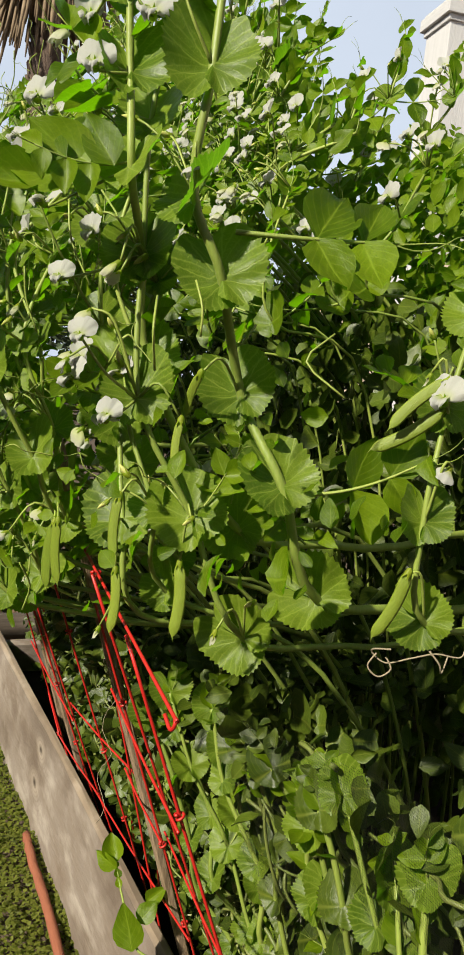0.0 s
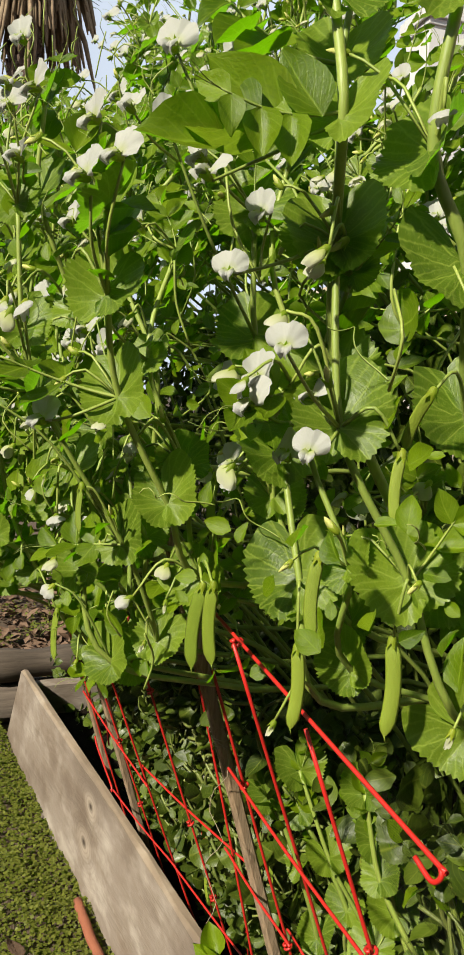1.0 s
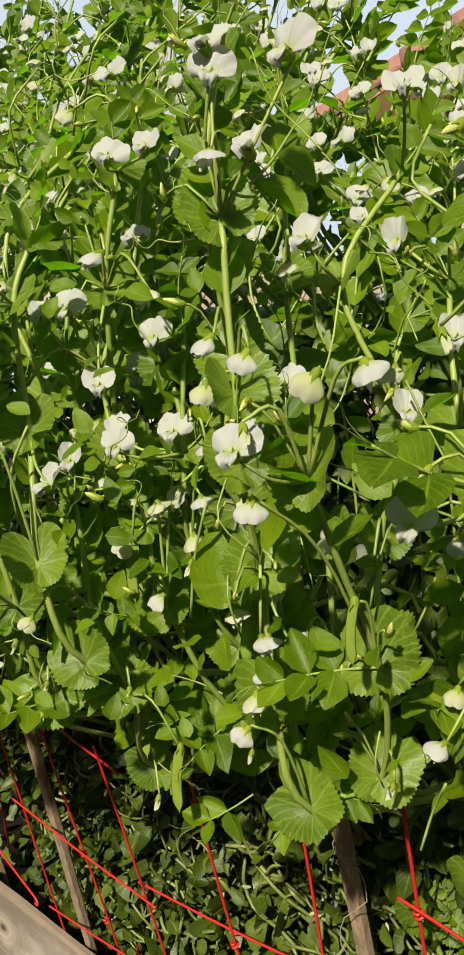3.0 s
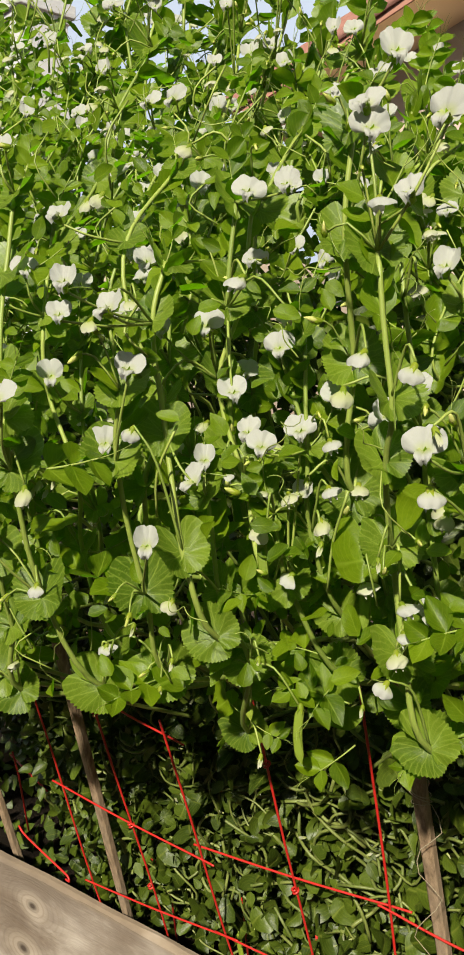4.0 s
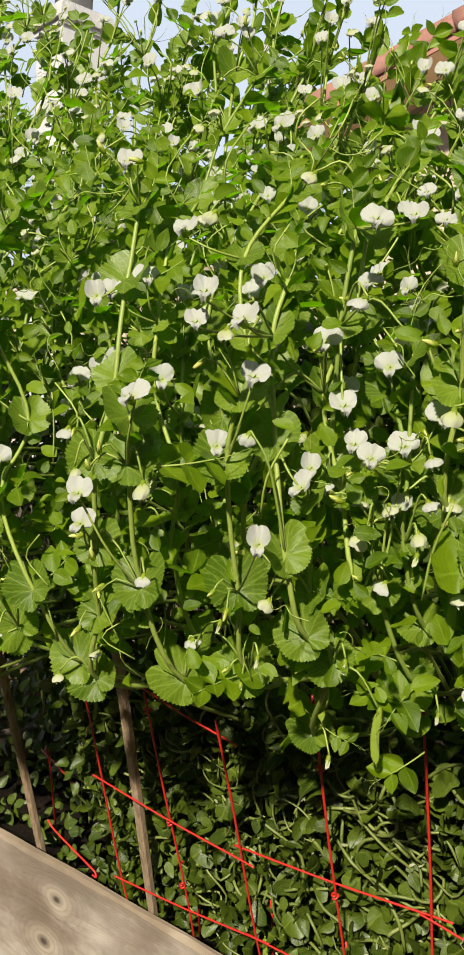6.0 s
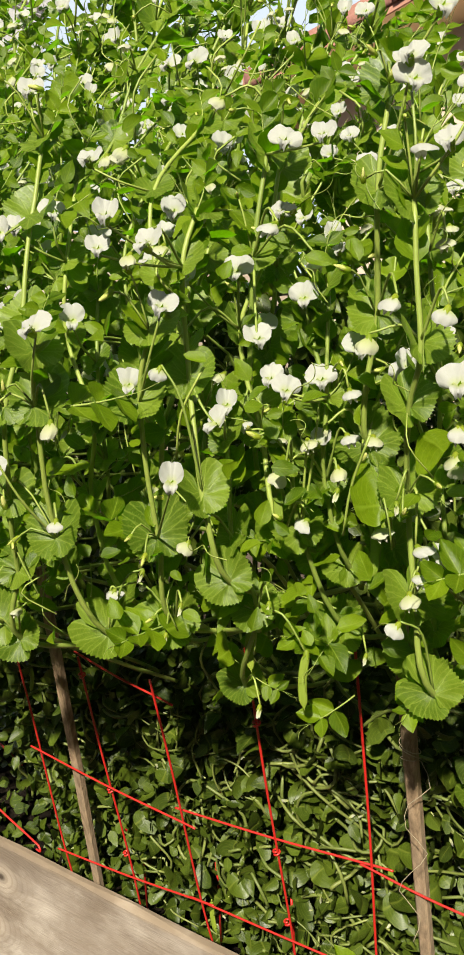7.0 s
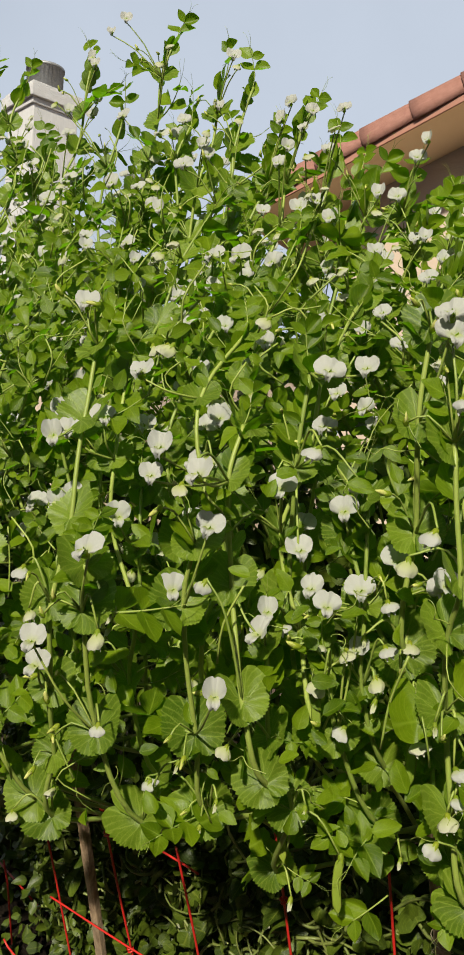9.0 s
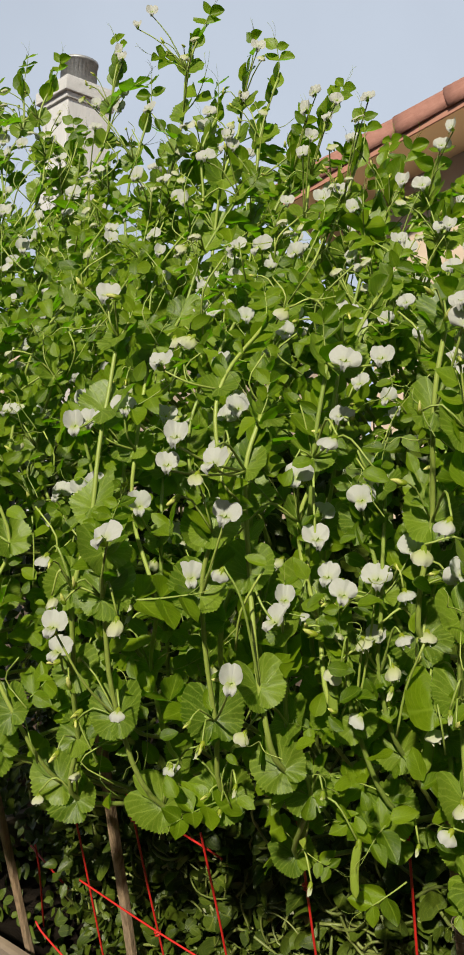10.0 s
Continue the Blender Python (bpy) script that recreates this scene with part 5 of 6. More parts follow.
front_vine([(1.015, -0.125, 0.730), (1.010, -0.170, 0.810), (1.000, -0.213, 0.885), (0.985, -0.214, 0.974), (0.975, -0.215, 1.06), (0.97, -0.20, 1.14)], 14, (0.030, 0.032),
           [(2, (0.988, -0.223, 0.899), "open", 0.0195), (2, (1.010, -0.235, 0.872), "open", 0.0185, (0.75, -0.6, 0.2)), (2, (1.002, -0.250, 0.935), "nod", 0.018), (5, (1.005, -0.235, 1.13), "open", 0.023), (2, (1.025, -0.26, 0.918), "open", 0.0185, (0.75, -0.6, 0.2))],
           [(1, (1.007, -0.175, 0.780), 0.050, (0.02, 0, 0)), (2, (1.02, -0.19, 0.875), 0.034)], turns=(0, 0, 0, -10), label=PODDED)
# low leaves that hang over the rods at the foot of three vines
for vine, k, normal, up, at, size in (
        (sprout, 2, (0.25, -0.85, 0.55), (-0.8, -0.2, 0.3), (0.572, -0.215, 0.668), 0.030),
        (sprout, 4, (0.35, -0.85, 0.50), (0.7, 0.1, -0.35), (0.578, -0.210, 0.660), 0.028),
        (drape, 1, (0.30, -0.85, 0.55), (-0.5, -0.2, -0.7), (0.738, -0.222, 0.690), 0.030),
        (drape, 5, (0.40, -0.85, 0.50), (0.75, 0.2, 0.1), (0.742, -0.220, 0.694), 0.030),
        (arch, 3, (0.60, -0.75, 0.50), (-0.6, -0.4, -0.4), (0.850, -0.205, 0.770), 0.032),
        (arch, 1, (0.60, -0.75, 0.55), (-0.7, -0.3, 0.1), (0.846, -0.165, 0.755), 0.034)):
    vine.leaf(k, facing(normal, up, at, size))
# the stout vine at the bed's near end
TO_PATH, ASIDE = np.array((0.90, -0.42, 0.12)), np.array((0.42, 0.90, 0.0))
near = front_vine([(1.030, -0.081, 0.762), (1.044, -0.125, 0.840), (1.016, -0.150, 0.894), (1.045, -0.183, 0.961), (1.042, -0.205, 1.007), (1.049, -0.205, 1.076), (1.04, -0.20, 1.143)], 15, (0.034, 0.034),
                  [(4, (1.056, -0.213, 1.018), "nod", 0.019), (5, (1.045, -0.235, 1.13), "open", 0.025)], [(2, (1.032, -0.185, 0.905), 0.033, (-0.5, 0, 0.2))],
                  label="stout pea vine with large fan-shaped leaves climbing above the trellis", turns=(10, 30, 5, 15, -55, 10, 10), radius=0.0041, leafy=0.0)
near.leaf(1, facing(TO_PATH + (0, 0, 0.25), ASIDE + (0, 0, 0.02), (1.044, -0.118, 0.836), 0.074))
near.leaf(4, facing(TO_PATH + (0, 0, 0.9), ASIDE + (0.1, 0, 0.10), (1.045, -0.178, 0.990), 0.096))
near.leaf(2, facing(TO_PATH + (0, 0, 0.3), -ASIDE + (0, 0, 0.6), (1.03, -0.095, 0.80), 0.045))
second = front_vine([(0.985, -0.125, 0.800), (0.977, -0.200, 0.907), (0.984, -0.214, 0.975), (1.018, -0.238, 1.019), (1.007, -0.240, 1.075), (1.000, -0.245, 1.13)], 21, (0.030, 0.028),
                    [(1, (0.972, -0.225, 0.868), "open", 0.0225), (4, (1.007, -0.262, 1.074), "open", 0.025, (0.8, -0.55, 0.2)), (5, (0.985, -0.262, 1.108), "open", 0.025, (0.8, -0.5, 0.1)), (5, (1.022, -0.235, 1.105), "open", 0.026, (0.8, -0.55, 0.2)), (2, (0.965, -0.262, 0.955), "open", 0.0185, (0.75, -0.6, 0.2)), (3, (0.96, -0.275, 1.0), "open", 0.021), (5, (0.975, -0.275, 1.10), "nod", 0.023)],
                    turns=(20, 0, 10, -20, 30, 0), radius=0.0036, leafy=0.0)
second.leaf(0, facing(TO_PATH + (0, 0, 0.35), -ASIDE + (0, 0, -0.42), (1.018, -0.240, 1.022), 0.050))
for k, up, along, size in ((1, -ASIDE + (0, 0, 0.62), 0.016, 0.046), (3, -ASIDE + (0, 0, 0.05), 0.026, 0.042), (2, -ASIDE + (0, 0, -0.15), 0.044, 0.040), (5, -ASIDE * 0.6 + (0, 0, 0.9), 0.004, 0.034)):
    second.put("leaflet", ME_LEAFLET[k], facing(TO_PATH + (0, 0, 0.25), up, np.array((1.020, -0.244, 1.020)) - ASIDE * along - (0, 0, along * 0.35), size))
second.leaf(5, facing(TO_PATH + (0.1, 0, 0.6), -ASIDE + (0, 0, 0.5), (1.007, -0.242, 1.075), 0.050))
second.leaf(3, facing(TO_PATH + (0, 0, 0.5), -ASIDE + (0, 0, -0.3), (0.977, -0.200, 0.907), 0.055))
edge = front_vine([(1.095, -0.04, 0.765), (1.10, -0.055, 0.83), (1.095, -0.045, 0.90), (1.09, -0.03, 0.96)], 16, (0.026, 0.024),
                  [(2, (1.112, -0.062, 0.905), "open", 0.025), (1, (1.11, -0.05, 0.865), "nod", 0.02)],
                  [(0, (1.105, -0.065, 0.80), 0.048, (-0.3, -0.25, 0)), (2, (1.108, -0.058, 0.918), 0.045, (-0.45, -0.6, 0.2)), (2, (1.10, -0.052, 0.90), 0.05, (-0.5, -0.75, 0.35))], label=PODDED, turns=(0, 20, 0), leafy=0.5)


# ---- the rest of the thicket, from the front to the back ----
def front_y(x, z):
    """How far the thicket bulges out over the trellis at a place along the bed and a height."""
    y = float(np.interp(z, (0.5, 0.65, 0.80, 0.95, 1.05, 1.20, 1.40, 1.60), (-0.10, -0.26, -0.33, -0.35, -0.33, -0.23, -0.09, 0.02)))
    return y + float(np.interp(x, (-0.6, 0.1, 0.5, 0.8, 1.05, 1.3), (-0.08, -0.09, -0.04, 0.03, 0.10, 0.14)))


def crest(x):
    """The height of the highest tips along the bed."""
    return float(np.interp(x, (-0.7, -0.3, 0.0, 0.24, 0.40, 0.5, 0.6, 0.7, 0.85, 1.0, 1.3), (1.52, 1.49, 1.46, 1.40, 1.35, 1.29, 1.22, 1.17, 1.13, 1.06, 0.98)))


def wild_vine(x, depth, top, seed, detail, first=0.6, sway=0.05, flowers=3, size=0.030, leafy=0.93):
    r = random.Random(seed)
    first = max(first, float(np.interp(x, (0.8, 0.9), (0.6, 0.75))))
    nodes, z = [], first + r.uniform(-0.04, 0.04)
    drift = r.uniform(-0.06, 0.06)
    while z < top:
        h = (z - first)
        nodes.append((x + drift * h + r.uniform(-sway, sway) * 0.35, front_y(x, z) + depth * (1 - 0.7 * min(1, h)) + r.uniform(-sway, sway) * 0.35, z))
        z += r.uniform(0.055, 0.085)
    if len(nodes) < 2:
        return
    y, z = nodes[0][1], nodes[0][2]
    low = [(x - 0.02, max(0.15, y + 0.26), 0.15), (x - 0.01, max(0.13, y + 0.24), 0.45), (x, y + 0.13, z - 0.06)]
    if x < 0.25:
        low = [(x - 0.02, 0.62, 0.15), (x - 0.01, 0.60, z - 0.06), (x, y + 0.24, z + 0.02)]
    v = Vine(low + nodes, seed, TALL if detail else "pea vine with white flowers deep in the thicket", detail, 0.0024 if detail else 0.0019, outward(x), leafy)
    dress(v, 3, (size, size * 0.72))
    n = len(v.nodes)
    for k in range(flowers):
        i = r.randrange(max(4, n - 8), n)
        p = v.nodes[i] + np.array((r.uniform(-0.03, 0.04), -r.uniform(0.015, 0.05), r.uniform(0.0, 0.035)))
        kind = r.choice(("open", "open", "nod")) if v.nodes[i][2] > 0.85 else r.choice(("nod", "nod", "limp", "open"))
        v.bloom(i, p, kind, r.uniform(0.019, 0.0235), light=detail < 2)
    for i in range(4, n):
        if r.random() < (0.34 if detail else 0.18):
            v.buds(i, 2 if detail else 1)
    if r.random() < 0.35 and detail and v.nodes[4][2] < 0.85:
        v.pod(4, v.nodes[4] + np.array((r.uniform(-0.03, 0.03), -0.03, 0.01)), r.uniform(0.035, 0.05))
    v.tip()
    v.finish()


seed = 100
for k in range(21):                       # along the far half of the front
    x = -0.62 + 0.05 * k + rng.uniform(-0.015, 0.015)
    wild_vine(x, rng.uniform(-0.01, 0.035), rng.uniform(0.92, 1.14), seed, 2 if x > 0.0 else 1, 0.69 if x > 0.12 else 0.60)
    seed += 1
for k in range(11):                       # just behind the foremost vines
    x = 0.40 + 0.055 * k + rng.uniform(-0.02, 0.02)
    wild_vine(x, rng.uniform(0.06, 0.11), min(rng.uniform(0.95, 1.16), crest(x)), seed, 2, 0.76, size=0.022, leafy=0.3)
    seed += 1
for k in range(42):                       # second row
    x = -0.65 + 0.046 * k + rng.uniform(-0.02, 0.02)
    if x > 0.96:
        continue
    wild_vine(x, rng.uniform(0.10, 0.2), crest(x) - rng.uniform(0.0, 0.40), seed, 1, 0.80, flowers=6, size=0.028)
    seed += 1
for k in range(74):                       # the body and back of the thicket
    x = -0.7 + 0.0279 * k + rng.uniform(-0.02, 0.02)
    if x > 1.06:
        continue
    wild_vine(x, rng.uniform(0.2, 0.42), crest(x) - abs(rng.gauss(0, 0.16)), seed, 0, 0.98, flowers=5, size=0.027)
    seed += 1


for k in range(46):                       # the far side of the thicket
    r2 = random.Random(3000 + k)
    x, y = -0.45 + 0.031 * k + r2.uniform(-0.03, 0.03), r2.uniform(0.22, 0.6)
    top = crest(x) - r2.uniform(0.0, 0.3)
    pts, z = [(x, y, 0.15), (x, y, 0.4)], 1.0
    while z < top:
        pts.append((x + r2.uniform(-0.02, 0.02) + 0.05 * (z - 0.78), y + r2.uniform(-0.02, 0.02), z))
        z += r2.uniform(0.055, 0.085)
    if len(pts) < 5:
        continue
    v = Vine(pts, 3000 + k, "pea vine with white flowers at the back of the bed", 0, 0.0017, outward(x))
    dress(v, 2, (0.029, 0.022))
    for j in range(4):
        i = r2.randrange(max(2, len(pts) - 6), len(pts))
        v.bloom(i, v.nodes[i] + np.array((r2.uniform(-0.03, 0.05), -r2.uniform(0.02, 0.05), r2.uniform(0, 0.04))), r2.choice(("open", "open", "nod")), r2.uniform(0.019, 0.0235))
    v.tip()
    v.finish()


def crest_vine(x, y, top, seed, first=1.12, lean_x=0.04):
    """A vine whose upper half stands free above the rest: wide gaps, small folded leaves, flowers in pairs on long stalks."""
    r = random.Random(seed)
    pts, z = [(x - lean_x, 0.44, 0.15), (x - lean_x, 0.40, 0.75), (x - lean_x, max(y, 0.05) + 0.16, 1.0)], first
    while z < top - 0.02:
        s = (z - first) / max(0.1, top - first)
        pts.append((x - lean_x * (1 - s) + r.uniform(-0.012, 0.012), y + 0.05 * s + r.uniform(-0.012, 0.012), z))
        z += r.uniform(0.052, 0.072)
    pts.append((x, y + 0.05, top))
    v = Vine(pts, seed, "tall pea vine with white flowers standing out above the thicket", 1, 0.0030, outward(x), 0.85)
    last = len(pts) - 1
    for i in range(3, last):
        v.clothe(i, r.uniform(0.030, 0.037) if i < last - 2 else 0.027)
    for i in range(max(3, last - 6), last):
        side = r.choice((-1, 1))
        end = v.nodes[i] + np.array((side * r.uniform(0.020, 0.05), -r.uniform(0.0, 0.05), r.uniform(0.03, 0.085)))
        v.bloom(i, end, "open" if r.random() < 0.8 else "nod", r.uniform(0.020, 0.025), light=True)
        if r.random() < 0.45:
            v.bloom(i, end + np.array((0.018 * side, -0.01, r.choice((-0.018, 0.014)))), r.choice(("open", "nod")), 0.019, light=True)
    v.buds(last - 1, 3)
    # the young top: upright folded leaves one above the other
    t = v.tangent(last)
    for k in range(4):
        o = unit((r.uniform(-1, 1), r.uniform(-1, 0.4), 0.1))
        v.put("young_leaf", r.choice(ME_LEAFLET), facing(o, unit(t * 1.0 + o * r.uniform(0.1, 0.8)), v.nodes[last] - t * (0.035 - 0.010 * k), r.uniform(0.026, 0.036)))
    v.leaf(r.randrange(6), facing(unit((r.uniform(-0.6, 0.6), -1, 0.2)), unit(t + np.array((r.uniform(-0.35, 0.35), 0, 0))), v.nodes[last], 0.045))
    v.finish()


for k, (x, top) in enumerate(((-0.375, 1.635), (-0.306, 1.66), (-0.225, 1.64), (-0.155, 1.52), (-0.06, 1.63), (0.02, 1.54), (0.109, 1.625), (0.155, 1.50), (0.211, 1.55), (0.262, 1.53), (0.30, 1.43),
                              (0.347, 1.465), (0.400, 1.405), (0.454, 1.36), (0.495, 1.345), (0.53, 1.31), (0.57, 1.27), (0.60, 1.24), (0.64, 1.22), (0.69, 1.20), (0.515, 1.27), (0.42, 1.33), (0.37, 1.37))):
    crest_vine(x, 0.05, top - 0.02, 5000 + k)
for k in range(16):                       # lower ones between and behind them
    r3 = random.Random(5100 + k)
    x = -0.55 + 0.075 * k + r3.uniform(-0.03, 0.03)
    crest_vine(x, r3.uniform(0.10, 0.38), crest(x) + r3.uniform(0.0, 0.10), 5200 + k)


def build_filler():
    """Leaves and thin shoots between the stems, too many to tell apart."""
    r = random.Random(31)
    leaves, shoots, back = Batch(), Batch(), Batch()
    for k in range(6000):
        x = r.uniform(-0.7, 1.3)
        z = 0.68 + 0.97 * r.random() ** 1.1
        if x > 0.85 and (z < 0.76 or x > 1.1):
            continue
        top = crest(x) - 0.22 - 0.3 * r.random() ** 1.5
        if z > top:
            continue
        y = front_y(x, z) + (r.uniform(0.05, 0.48) if z > 1.02 else r.uniform(0.03, 0.13))
        if z < 1.0 and r.random() < 0.55:
            continue
        n = unit((r.uniform(-0.8, 0.9), -0.8, r.uniform(-0.2, 1.0)))
        m = facing(n, unit((r.uniform(-1, 1), r.uniform(-0.5, 0.5), r.uniform(-0.4, 1))), (x, y, z), r.uniform(0.014, 0.028))
        leaves.join(r.choice(LOW_LEAFLETS) if r.random() < 0.75 else r.choice(LOW_STIPULES[r.choice((-1, 1))]), m)
    for k in range(8200):                 # older leaves at the back, their shade put into the colour
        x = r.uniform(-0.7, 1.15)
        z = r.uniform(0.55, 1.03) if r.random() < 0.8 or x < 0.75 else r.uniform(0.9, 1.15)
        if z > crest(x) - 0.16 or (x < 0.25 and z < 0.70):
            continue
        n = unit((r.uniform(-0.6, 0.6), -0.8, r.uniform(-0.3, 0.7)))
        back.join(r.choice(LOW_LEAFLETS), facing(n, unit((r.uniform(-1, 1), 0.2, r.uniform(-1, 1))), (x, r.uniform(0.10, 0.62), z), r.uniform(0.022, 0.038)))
    for k in range(2700):                 # the rear of the near half
        x, z = r.uniform(0.35, 0.9), r.uniform(0.95, 1.24)
        if z > crest(x) - 0.02:
            continue
        n = unit((r.uniform(-0.6, 0.6), -0.8, r.uniform(-0.3, 0.7)))
        leaves.join(r.choice(LOW_LEAFLETS), facing(n, unit((r.uniform(-1, 1), 0.2, r.uniform(-1, 1))), (x, r.uniform(0.2, 0.6), z), r.uniform(0.018, 0.032)))
    for k in range(2600):                 # dark-coloured leaves added so that the bed's far end reads as shade
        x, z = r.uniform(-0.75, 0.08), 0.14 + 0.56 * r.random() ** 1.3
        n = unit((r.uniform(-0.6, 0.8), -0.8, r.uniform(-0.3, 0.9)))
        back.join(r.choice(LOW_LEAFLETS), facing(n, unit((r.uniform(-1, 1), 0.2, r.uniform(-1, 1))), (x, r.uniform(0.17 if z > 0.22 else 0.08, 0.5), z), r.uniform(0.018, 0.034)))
    for k in range(3200):                 # shade-coloured leaves that close the rear of the bed
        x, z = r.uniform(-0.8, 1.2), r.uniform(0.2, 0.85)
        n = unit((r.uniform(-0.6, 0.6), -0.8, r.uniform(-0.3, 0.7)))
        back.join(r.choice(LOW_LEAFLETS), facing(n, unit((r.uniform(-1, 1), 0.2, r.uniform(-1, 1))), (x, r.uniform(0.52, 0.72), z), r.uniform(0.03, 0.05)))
    for k in range(6000):                 # small young leaves nearer the light
        x, z = r.uniform(-0.7, 1.12), 0.72 + 0.80 * r.random()
        if z > crest(x) - 0.16 or (x > 0.84 and z < 0.77):
            continue
        p = (x, front_y(x, z) + r.uniform(0.0, 0.22), z)
        n = unit((r.uniform(-0.6, 0.9), -0.8, r.uniform(-0.2, 1.2)))
        leaves.join(r.choice(LOW_LEAFLETS), facing(n, unit((r.uniform(-1, 1), r.uniform(-0.5, 0.5), r.uniform(-0.4, 1))), p, r.uniform(0.010, 0.021)))
    for k in range(420):
        x, z = r.uniform(-0.6, 1.15), r.uniform(0.68, 1.35)
        if z > crest(x) - 0.1 or (x > 0.84 and z < 0.8):
            continue
        p = np.array((x, front_y(x, z) + r.uniform(0.0, 0.17), z))
        d = np.array((r.uniform(-0.6, 0.6), r.uniform(-0.3, 0.3), 1.0)) * r.uniform(0.03, 0.07)
        bow = np.array((r.uniform(-0.02, 0.02), r.uniform(-0.02, 0.01), 0))
        shoots.join(tube(smooth_path([p, p + d * 0.5 + bow, p + d], 3), r.uniform(0.0005, 0.0010), 4))
    for k in range(230):                  # curling tendrils
        x, z = r.uniform(-0.5, 1.1), r.uniform(0.70, 1.35)
        if z > crest(x) - 0.05 or (x > 0.84 and z < 0.8):
            continue
        p = np.array((x, front_y(x, z) + r.uniform(-0.03, 0.10), z))
        out = unit((r.uniform(-1, 1), r.uniform(-0.7, 0.1), r.uniform(-0.2, 1)))
        side = unit(np.cross(out, (0.2, 0.9, 0.3)))
        over, length = np.cross(out, side), r.uniform(0.025, 0.06)
        turns, coil = r.uniform(0.6, 2.4), r.uniform(0.0012, 0.0034)
        path = [p + out * length * q + (side * math.cos(6.28 * turns * q * q) + over * math.sin(6.28 * turns * q * q)) * coil * q * 1.6 for q in np.linspace(0, 1, 26)]
        shoots.join(tube(path, np.linspace(0.00055, 0.0003, 26), 3))
    bush = tagged(new("thicket_foliage"), "mass of small green pea leaves between the stems", "foliage", kind="stuff")
    bush.location = (0.3, 0.15, 0.15)
    for name, b, mat in (("leaves", leaves, M_LEAFLET), ("older_leaves", back, M_SHADED_OLD_LEAF), ("shoots", shoots, M_STEM)):
        q = b.shape()
        q.verts = q.verts - np.array((0.3, 0.15, 0.15))
        tagged(piece(name, q.mesh(name, [mat]), bush), kind="stuff")


build_filler()


# spent blossoms that hang from the lower joints along the front
r4 = random.Random(61)
for v in [v for v in VINES if v.detail == 2]:
    for i in range(3, len(v.nodes)):
        z = v.nodes[i][2]
        if 0.64 < z < 0.98 and r4.random() < (0.42 if z < 0.88 else 0.2):
            drop = np.array((r4.uniform(-0.03, 0.035), -r4.uniform(0.012, 0.045), r4.uniform(-0.015, 0.03)))
            v.bloom(i, v.nodes[i] + drop, r4.choice(("limp", "limp", "nod")), r4.uniform(0.016, 0.021))
            if r4.random() < 0.4:
                v.buds(i, 1)


# ---- the tangle of lower vines behind the rods ----
def TANGLE_TOP(x):
    """How high the older vines reach behind the trellis and the net."""
    return float(np.interp(x, (0.6, 0.85, 1.0), (0.605, 0.635, 0.670)))


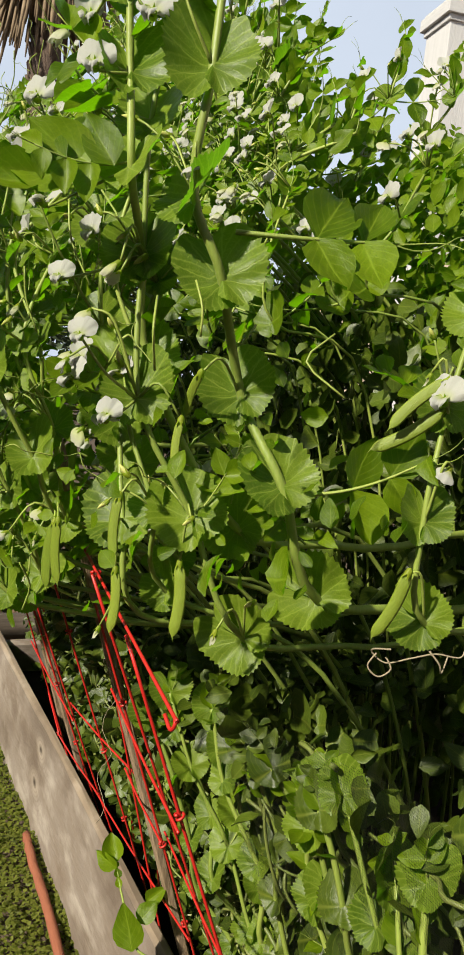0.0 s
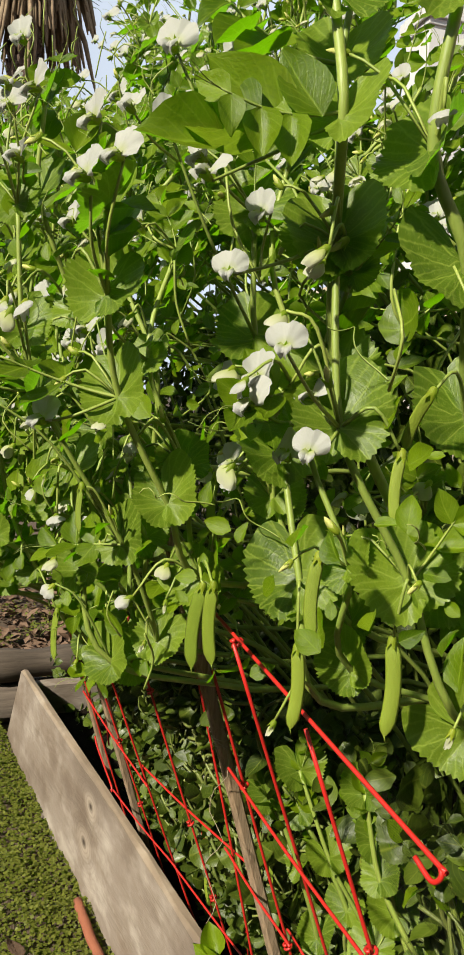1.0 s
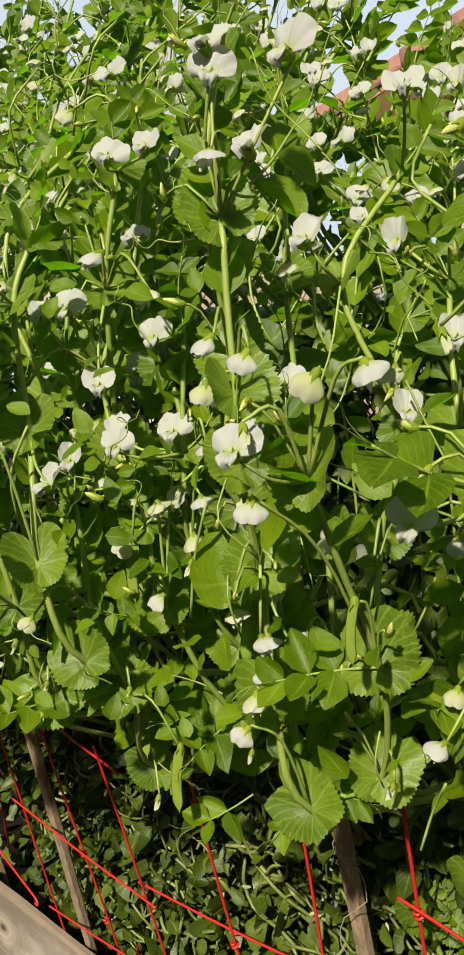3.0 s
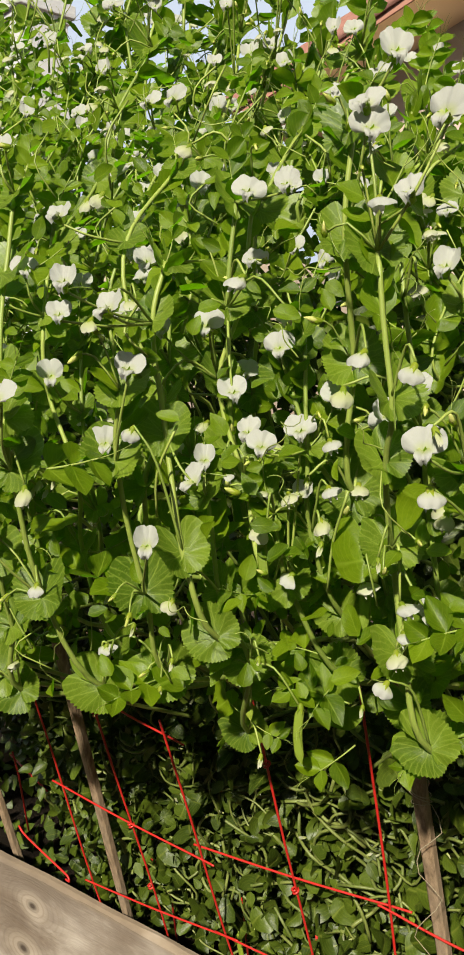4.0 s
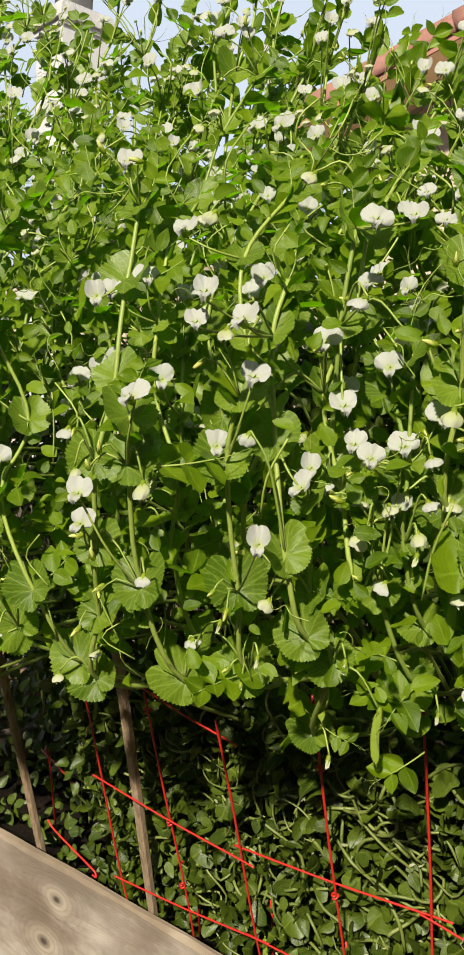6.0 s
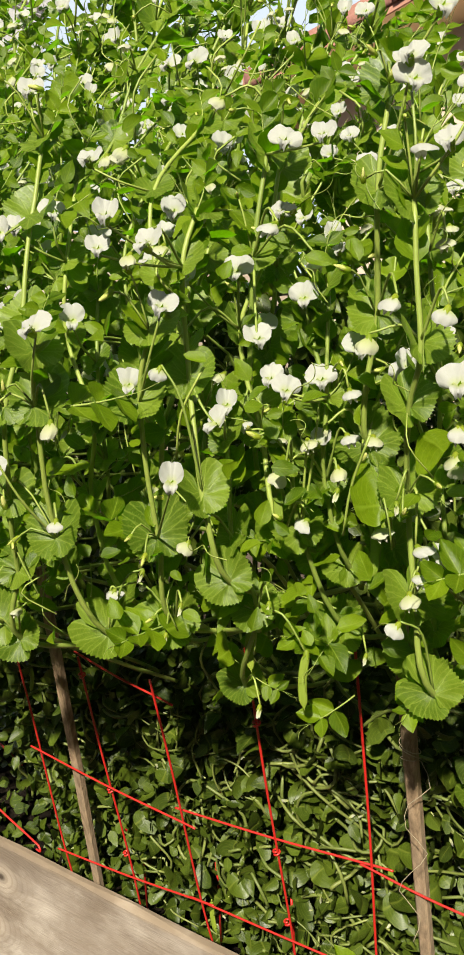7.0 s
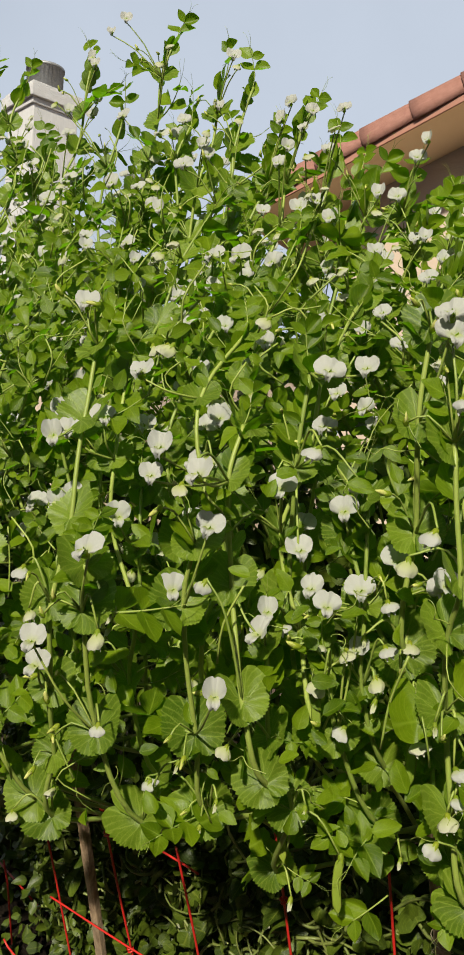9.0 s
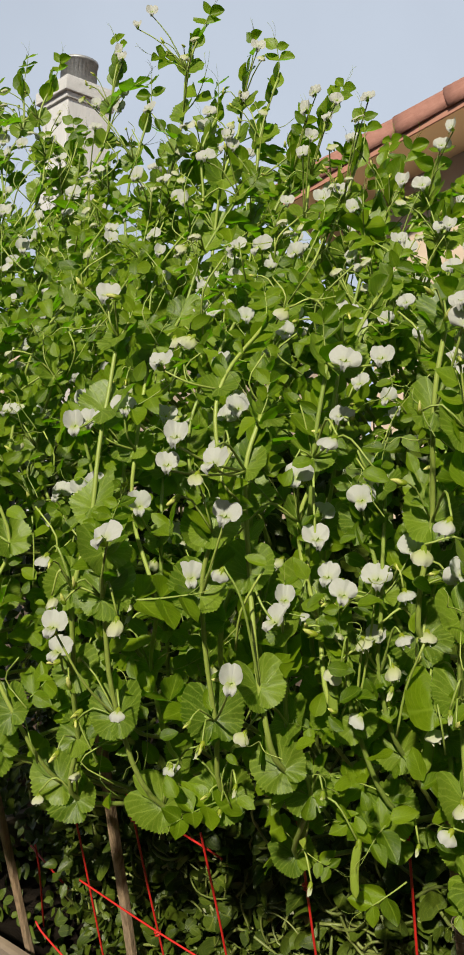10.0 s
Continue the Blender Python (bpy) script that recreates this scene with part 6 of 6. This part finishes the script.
def build_tangle():
    r = random.Random(77)
    leaves, stems, pods, scraps = Batch(), Batch(), Batch(), Batch()

    def surface(x, z):
        return float(np.interp(x, (0.6, 0.85), (0.066, 0.095))) - 0.38 * (z - BOARD_H) + 0.02 * noise.noise(Vector((x * 8, z * 8, 1)))

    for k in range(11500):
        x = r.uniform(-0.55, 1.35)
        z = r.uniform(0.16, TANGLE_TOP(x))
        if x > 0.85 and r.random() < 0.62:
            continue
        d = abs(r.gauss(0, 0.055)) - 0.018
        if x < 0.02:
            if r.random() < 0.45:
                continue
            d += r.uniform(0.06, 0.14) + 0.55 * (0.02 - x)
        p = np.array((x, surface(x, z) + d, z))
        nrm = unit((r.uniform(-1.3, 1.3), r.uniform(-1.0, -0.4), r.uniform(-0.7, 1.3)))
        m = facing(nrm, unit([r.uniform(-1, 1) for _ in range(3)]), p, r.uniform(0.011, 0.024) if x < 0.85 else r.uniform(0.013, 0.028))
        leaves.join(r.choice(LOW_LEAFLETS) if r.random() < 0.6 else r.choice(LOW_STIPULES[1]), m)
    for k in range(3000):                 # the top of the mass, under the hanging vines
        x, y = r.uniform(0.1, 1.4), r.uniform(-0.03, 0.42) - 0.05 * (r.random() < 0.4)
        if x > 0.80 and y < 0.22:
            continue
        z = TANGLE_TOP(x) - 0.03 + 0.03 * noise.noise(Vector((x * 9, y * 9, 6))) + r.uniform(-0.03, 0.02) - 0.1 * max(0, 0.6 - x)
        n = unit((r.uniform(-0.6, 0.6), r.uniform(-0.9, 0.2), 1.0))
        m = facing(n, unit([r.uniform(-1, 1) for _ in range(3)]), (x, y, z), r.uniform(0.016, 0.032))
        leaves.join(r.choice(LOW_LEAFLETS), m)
    for k in range(300):                  # bent and looping stems
        x, z = r.uniform(0.08, 1.3), r.uniform(0.18, 0.6)
        a, length = r.uniform(-2.2, 2.2), r.uniform(0.07, 0.19)
        pts, p, curl = [], np.array((x, 0, z)), r.choice((-1, 1)) * r.uniform(0.1, 1.7)
        for s in range(6):
            q = p + np.array((0, surface(p[0], p[2]) + r.uniform(-0.020, 0.006), 0))
            pts.append(q)
            p = p + np.array((math.sin(a), 0, math.cos(a))) * length / 5
            a += curl * 0.6 + r.uniform(-0.5, 0.5)
        stems.join(tube(smooth_path(pts, 3), r.uniform(0.0010, 0.0022), 5))
    for k in range(10):
        x, z = r.uniform(0.1, 1.3), r.uniform(0.2, 0.62)
        m = facing(unit((r.uniform(-0.5, 0.5), 0.1, -1)), (0.3, -1, 0), (x, surface(x, z) - 0.008, z), r.uniform(0.035, 0.055))
        pods.join(pod_shape(k, k % 2), m)
    for k in range(110):
        x, z = r.uniform(0.05, 1.3), r.uniform(0.2, 0.62)
        m = facing(unit((r.uniform(-1, 1), r.uniform(-0.9, 0.2), r.uniform(-1, 0.6))), (r.uniform(-1, 1), -1, 0.2), (x, surface(x, z) - 0.008, z), r.uniform(0.010, 0.018))
        scraps.join(withered_shape(k % 5), m)
    tangle = tagged(new("vine_tangle"), "dense tangle of older pea vines behind the trellis, coloured dark for shade", "pea vines", kind="stuff")
    tangle.location = (0.4, 0.1, 0.15)
    # leaves and stems wear darkened colours in place of the canopy's shade
    for name, b, mat in (("leaves", leaves, M_SHADED_OLD_LEAF), ("stems", stems, M_SHADED_OLD_STEM), ("pods", pods, M_POD), ("spent_flowers", scraps, M_FADED)):
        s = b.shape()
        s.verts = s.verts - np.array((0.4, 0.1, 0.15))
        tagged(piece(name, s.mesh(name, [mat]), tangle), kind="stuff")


build_tangle()


def low_vine(x, seed):
    """An older vine that climbs behind the net."""
    r = random.Random(seed)
    pts, z, px = [], 0.15, x
    top = TANGLE_TOP(x) - r.uniform(0.0, 0.05)
    while z < top:
        pts.append((px, float(np.interp(px, (0.6, 0.85), (0.03, 0.078))) - 0.38 * (z - BOARD_H) + r.uniform(-0.012, 0.012), z))
        z += r.uniform(0.055, 0.085)
        px += r.uniform(-0.03, 0.022)
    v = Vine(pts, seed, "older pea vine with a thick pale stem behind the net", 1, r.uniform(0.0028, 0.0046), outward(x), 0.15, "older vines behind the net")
    # only every third vine gets leaves with shade in their colour
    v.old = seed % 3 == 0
    dress(v, 1, (0.020, 0.024))
    v.tip(0.013)
    v.finish()


for k in range(14):
    low_vine(0.76 + 0.033 * k + rng.uniform(-0.012, 0.012), 700 + k)


# ---- clover and litter on the ground ----
def build_clover():
    r = random.Random(5)
    b = Batch()
    leaf = leaflet_shape(90, 3, 3, 0.95)
    for k in range(15000):
        x, y = r.uniform(-0.85, 1.1), -abs(r.gauss(0, 0.22)) - 0.004
        thin = noise.noise(Vector((x * 5, y * 5, 8)))
        if thin < -0.42 or y < -0.6 or (x > 0.45 and thin < 0.1):
            continue
        h = ground_height(x, y) + 0.012 + 0.016 * (0.5 + noise.noise(Vector((x * 14, y * 14, 3)))) + r.uniform(0, 0.008)
        for j in range(3):
            a = r.uniform(0, 6.283)
            n = unit((r.uniform(-0.5, 0.5), r.uniform(-0.5, 0.5), 1))
            b.join(leaf, facing(n, (math.cos(a), math.sin(a), 0), (x, y, h), r.uniform(0.005, 0.009)))
    tagged(piece("clover", b.mesh("clover", [M_CLOVER])), "low mat of dull green clover in front of the board", "ground cover", kind="stuff")


build_clover()


def build_litter():
    r = random.Random(9)
    for k in range(14):
        x, y = r.uniform(-0.2, 0.7), r.uniform(-0.3, -0.06)
        s = leaflet_shape(60 + k, 6, 5, 0.6)
        ob = piece("dead_leaf", s.mesh("dead_leaf", [M_DEAD_LEAF]))
        ob.matrix_basis = facing(unit((r.uniform(-0.3, 0.3), r.uniform(-0.3, 0.3), 1)), (r.uniform(-1, 1), r.uniform(-1, 1), 0), (x, y, ground_height(x, y) + 0.03), r.uniform(0.03, 0.05))
        tagged(ob, "curled brown dead leaf lying on the clover", "dead leaf", "dead leaves on the ground")


build_litter()


def build_far_litter():
    """Fallen leaves and scraps of clover on the earth past the bed's far end."""
    r = random.Random(19)
    dry, green = Batch(), Batch()
    dead = [leaflet_shape(80 + k, 4, 4, 0.6) for k in range(4)]
    leaf = leaflet_shape(90, 3, 3, 0.95)
    for k in range(4200):
        x, y = -0.93 - abs(r.gauss(0, 0.9)), r.gauss(0.45, 0.55)
        n = unit((r.uniform(-0.8, 0.8), r.uniform(-0.8, 0.8), 1))
        dry.join(r.choice(dead), facing(n, (r.uniform(-1, 1), r.uniform(-1, 1), 0), (x, y, ground_height(x, y) + r.uniform(0.006, 0.03)), r.uniform(0.025, 0.055)))
    for k in range(3200):
        x, y = -0.93 - abs(r.gauss(0, 0.6)), r.gauss(0.4, 0.5)
        if noise.noise(Vector((x * 4, y * 4, 2))) < 0.05:
            continue
        for j in range(3):
            n = unit((r.uniform(-0.5, 0.5), r.uniform(-0.5, 0.5), 1))
            green.join(leaf, facing(n, (r.uniform(-1, 1), r.uniform(-1, 1), 0), (x, y, ground_height(x, y) + r.uniform(0.02, 0.045)), r.uniform(0.008, 0.014)))
    tagged(piece("leaf_litter", dry.mesh("leaf_litter", [M_DEAD_LEAF])), "brown fallen leaves on the earth past the bed", "leaf litter", kind="stuff")
    tagged(piece("clover_patch", green.mesh("clover_patch", [M_CLOVER])), "thin patches of clover among fallen leaves", "ground cover", kind="stuff")


build_far_litter()


def build_sprig():
    """A young shoot that pokes out over the board."""
    v = Vine([(0.74, 0.05, 0.16), (0.715, 0.02, 0.235), (0.690, -0.045, 0.262), (0.635, -0.05, 0.292), (0.595, -0.05, 0.318)], 900, "young pea shoot poking out over the bed board", 2, 0.0019)
    side = np.array((0.75, -0.55, 0.35))
    v.put("leaflet", ME_LEAFLET[1], facing(side, (-0.35, -0.2, 1.0), (0.688, -0.052, 0.262), 0.052))
    v.put("leaflet", ME_LEAFLET[3], facing(side + (0, 0, 0.4), (0.3, 0.3, 1.0), (0.680, -0.045, 0.290), 0.030))
    v.put("leaflet", ME_LEAFLET[2], facing(side + (0, 0, 0.5), (-0.8, 0.1, 0.5), (0.600, -0.05, 0.315), 0.034))
    v.put("leaflet", ME_LEAFLET[4], facing(side + (0.3, 0, -0.4), (-0.9, -0.1, 0.3), (0.605, -0.05, 0.312), 0.032))
    v.put("leaflet", ME_LEAFLET[0], facing(side, (0.6, 0.5, 0.9), (0.660, -0.03, 0.300), 0.030))
    v.tip(0.008)
    v.finish()


build_sprig()


def build_dry_tendrils():
    """White dried roots that trail out under the near vines."""
    b = Batch()
    for pts in ([(1.105, -0.07, 0.752), (1.085, -0.07, 0.745), (1.09, -0.062, 0.738), (1.10, -0.05, 0.744), (1.105, -0.035, 0.748), (1.11, -0.02, 0.747), (1.108, -0.015, 0.755)],
                [(1.088, -0.068, 0.744), (1.086, -0.072, 0.735), (1.09, -0.066, 0.729), (1.094, -0.060, 0.735), (1.09, -0.062, 0.742)],
                [(1.11, -0.03, 0.748), (1.112, -0.035, 0.738), (1.115, -0.04, 0.745), (1.11, -0.045, 0.752)]):
        b.join(tube(smooth_path(pts, 5), 0.0006, 4))
    tagged(piece("dry_tendrils", b.mesh("dry_tendrils", [M_STRAW])), "white dried tendrils trailing over the net's edge", "tendrils")


build_dry_tendrils()
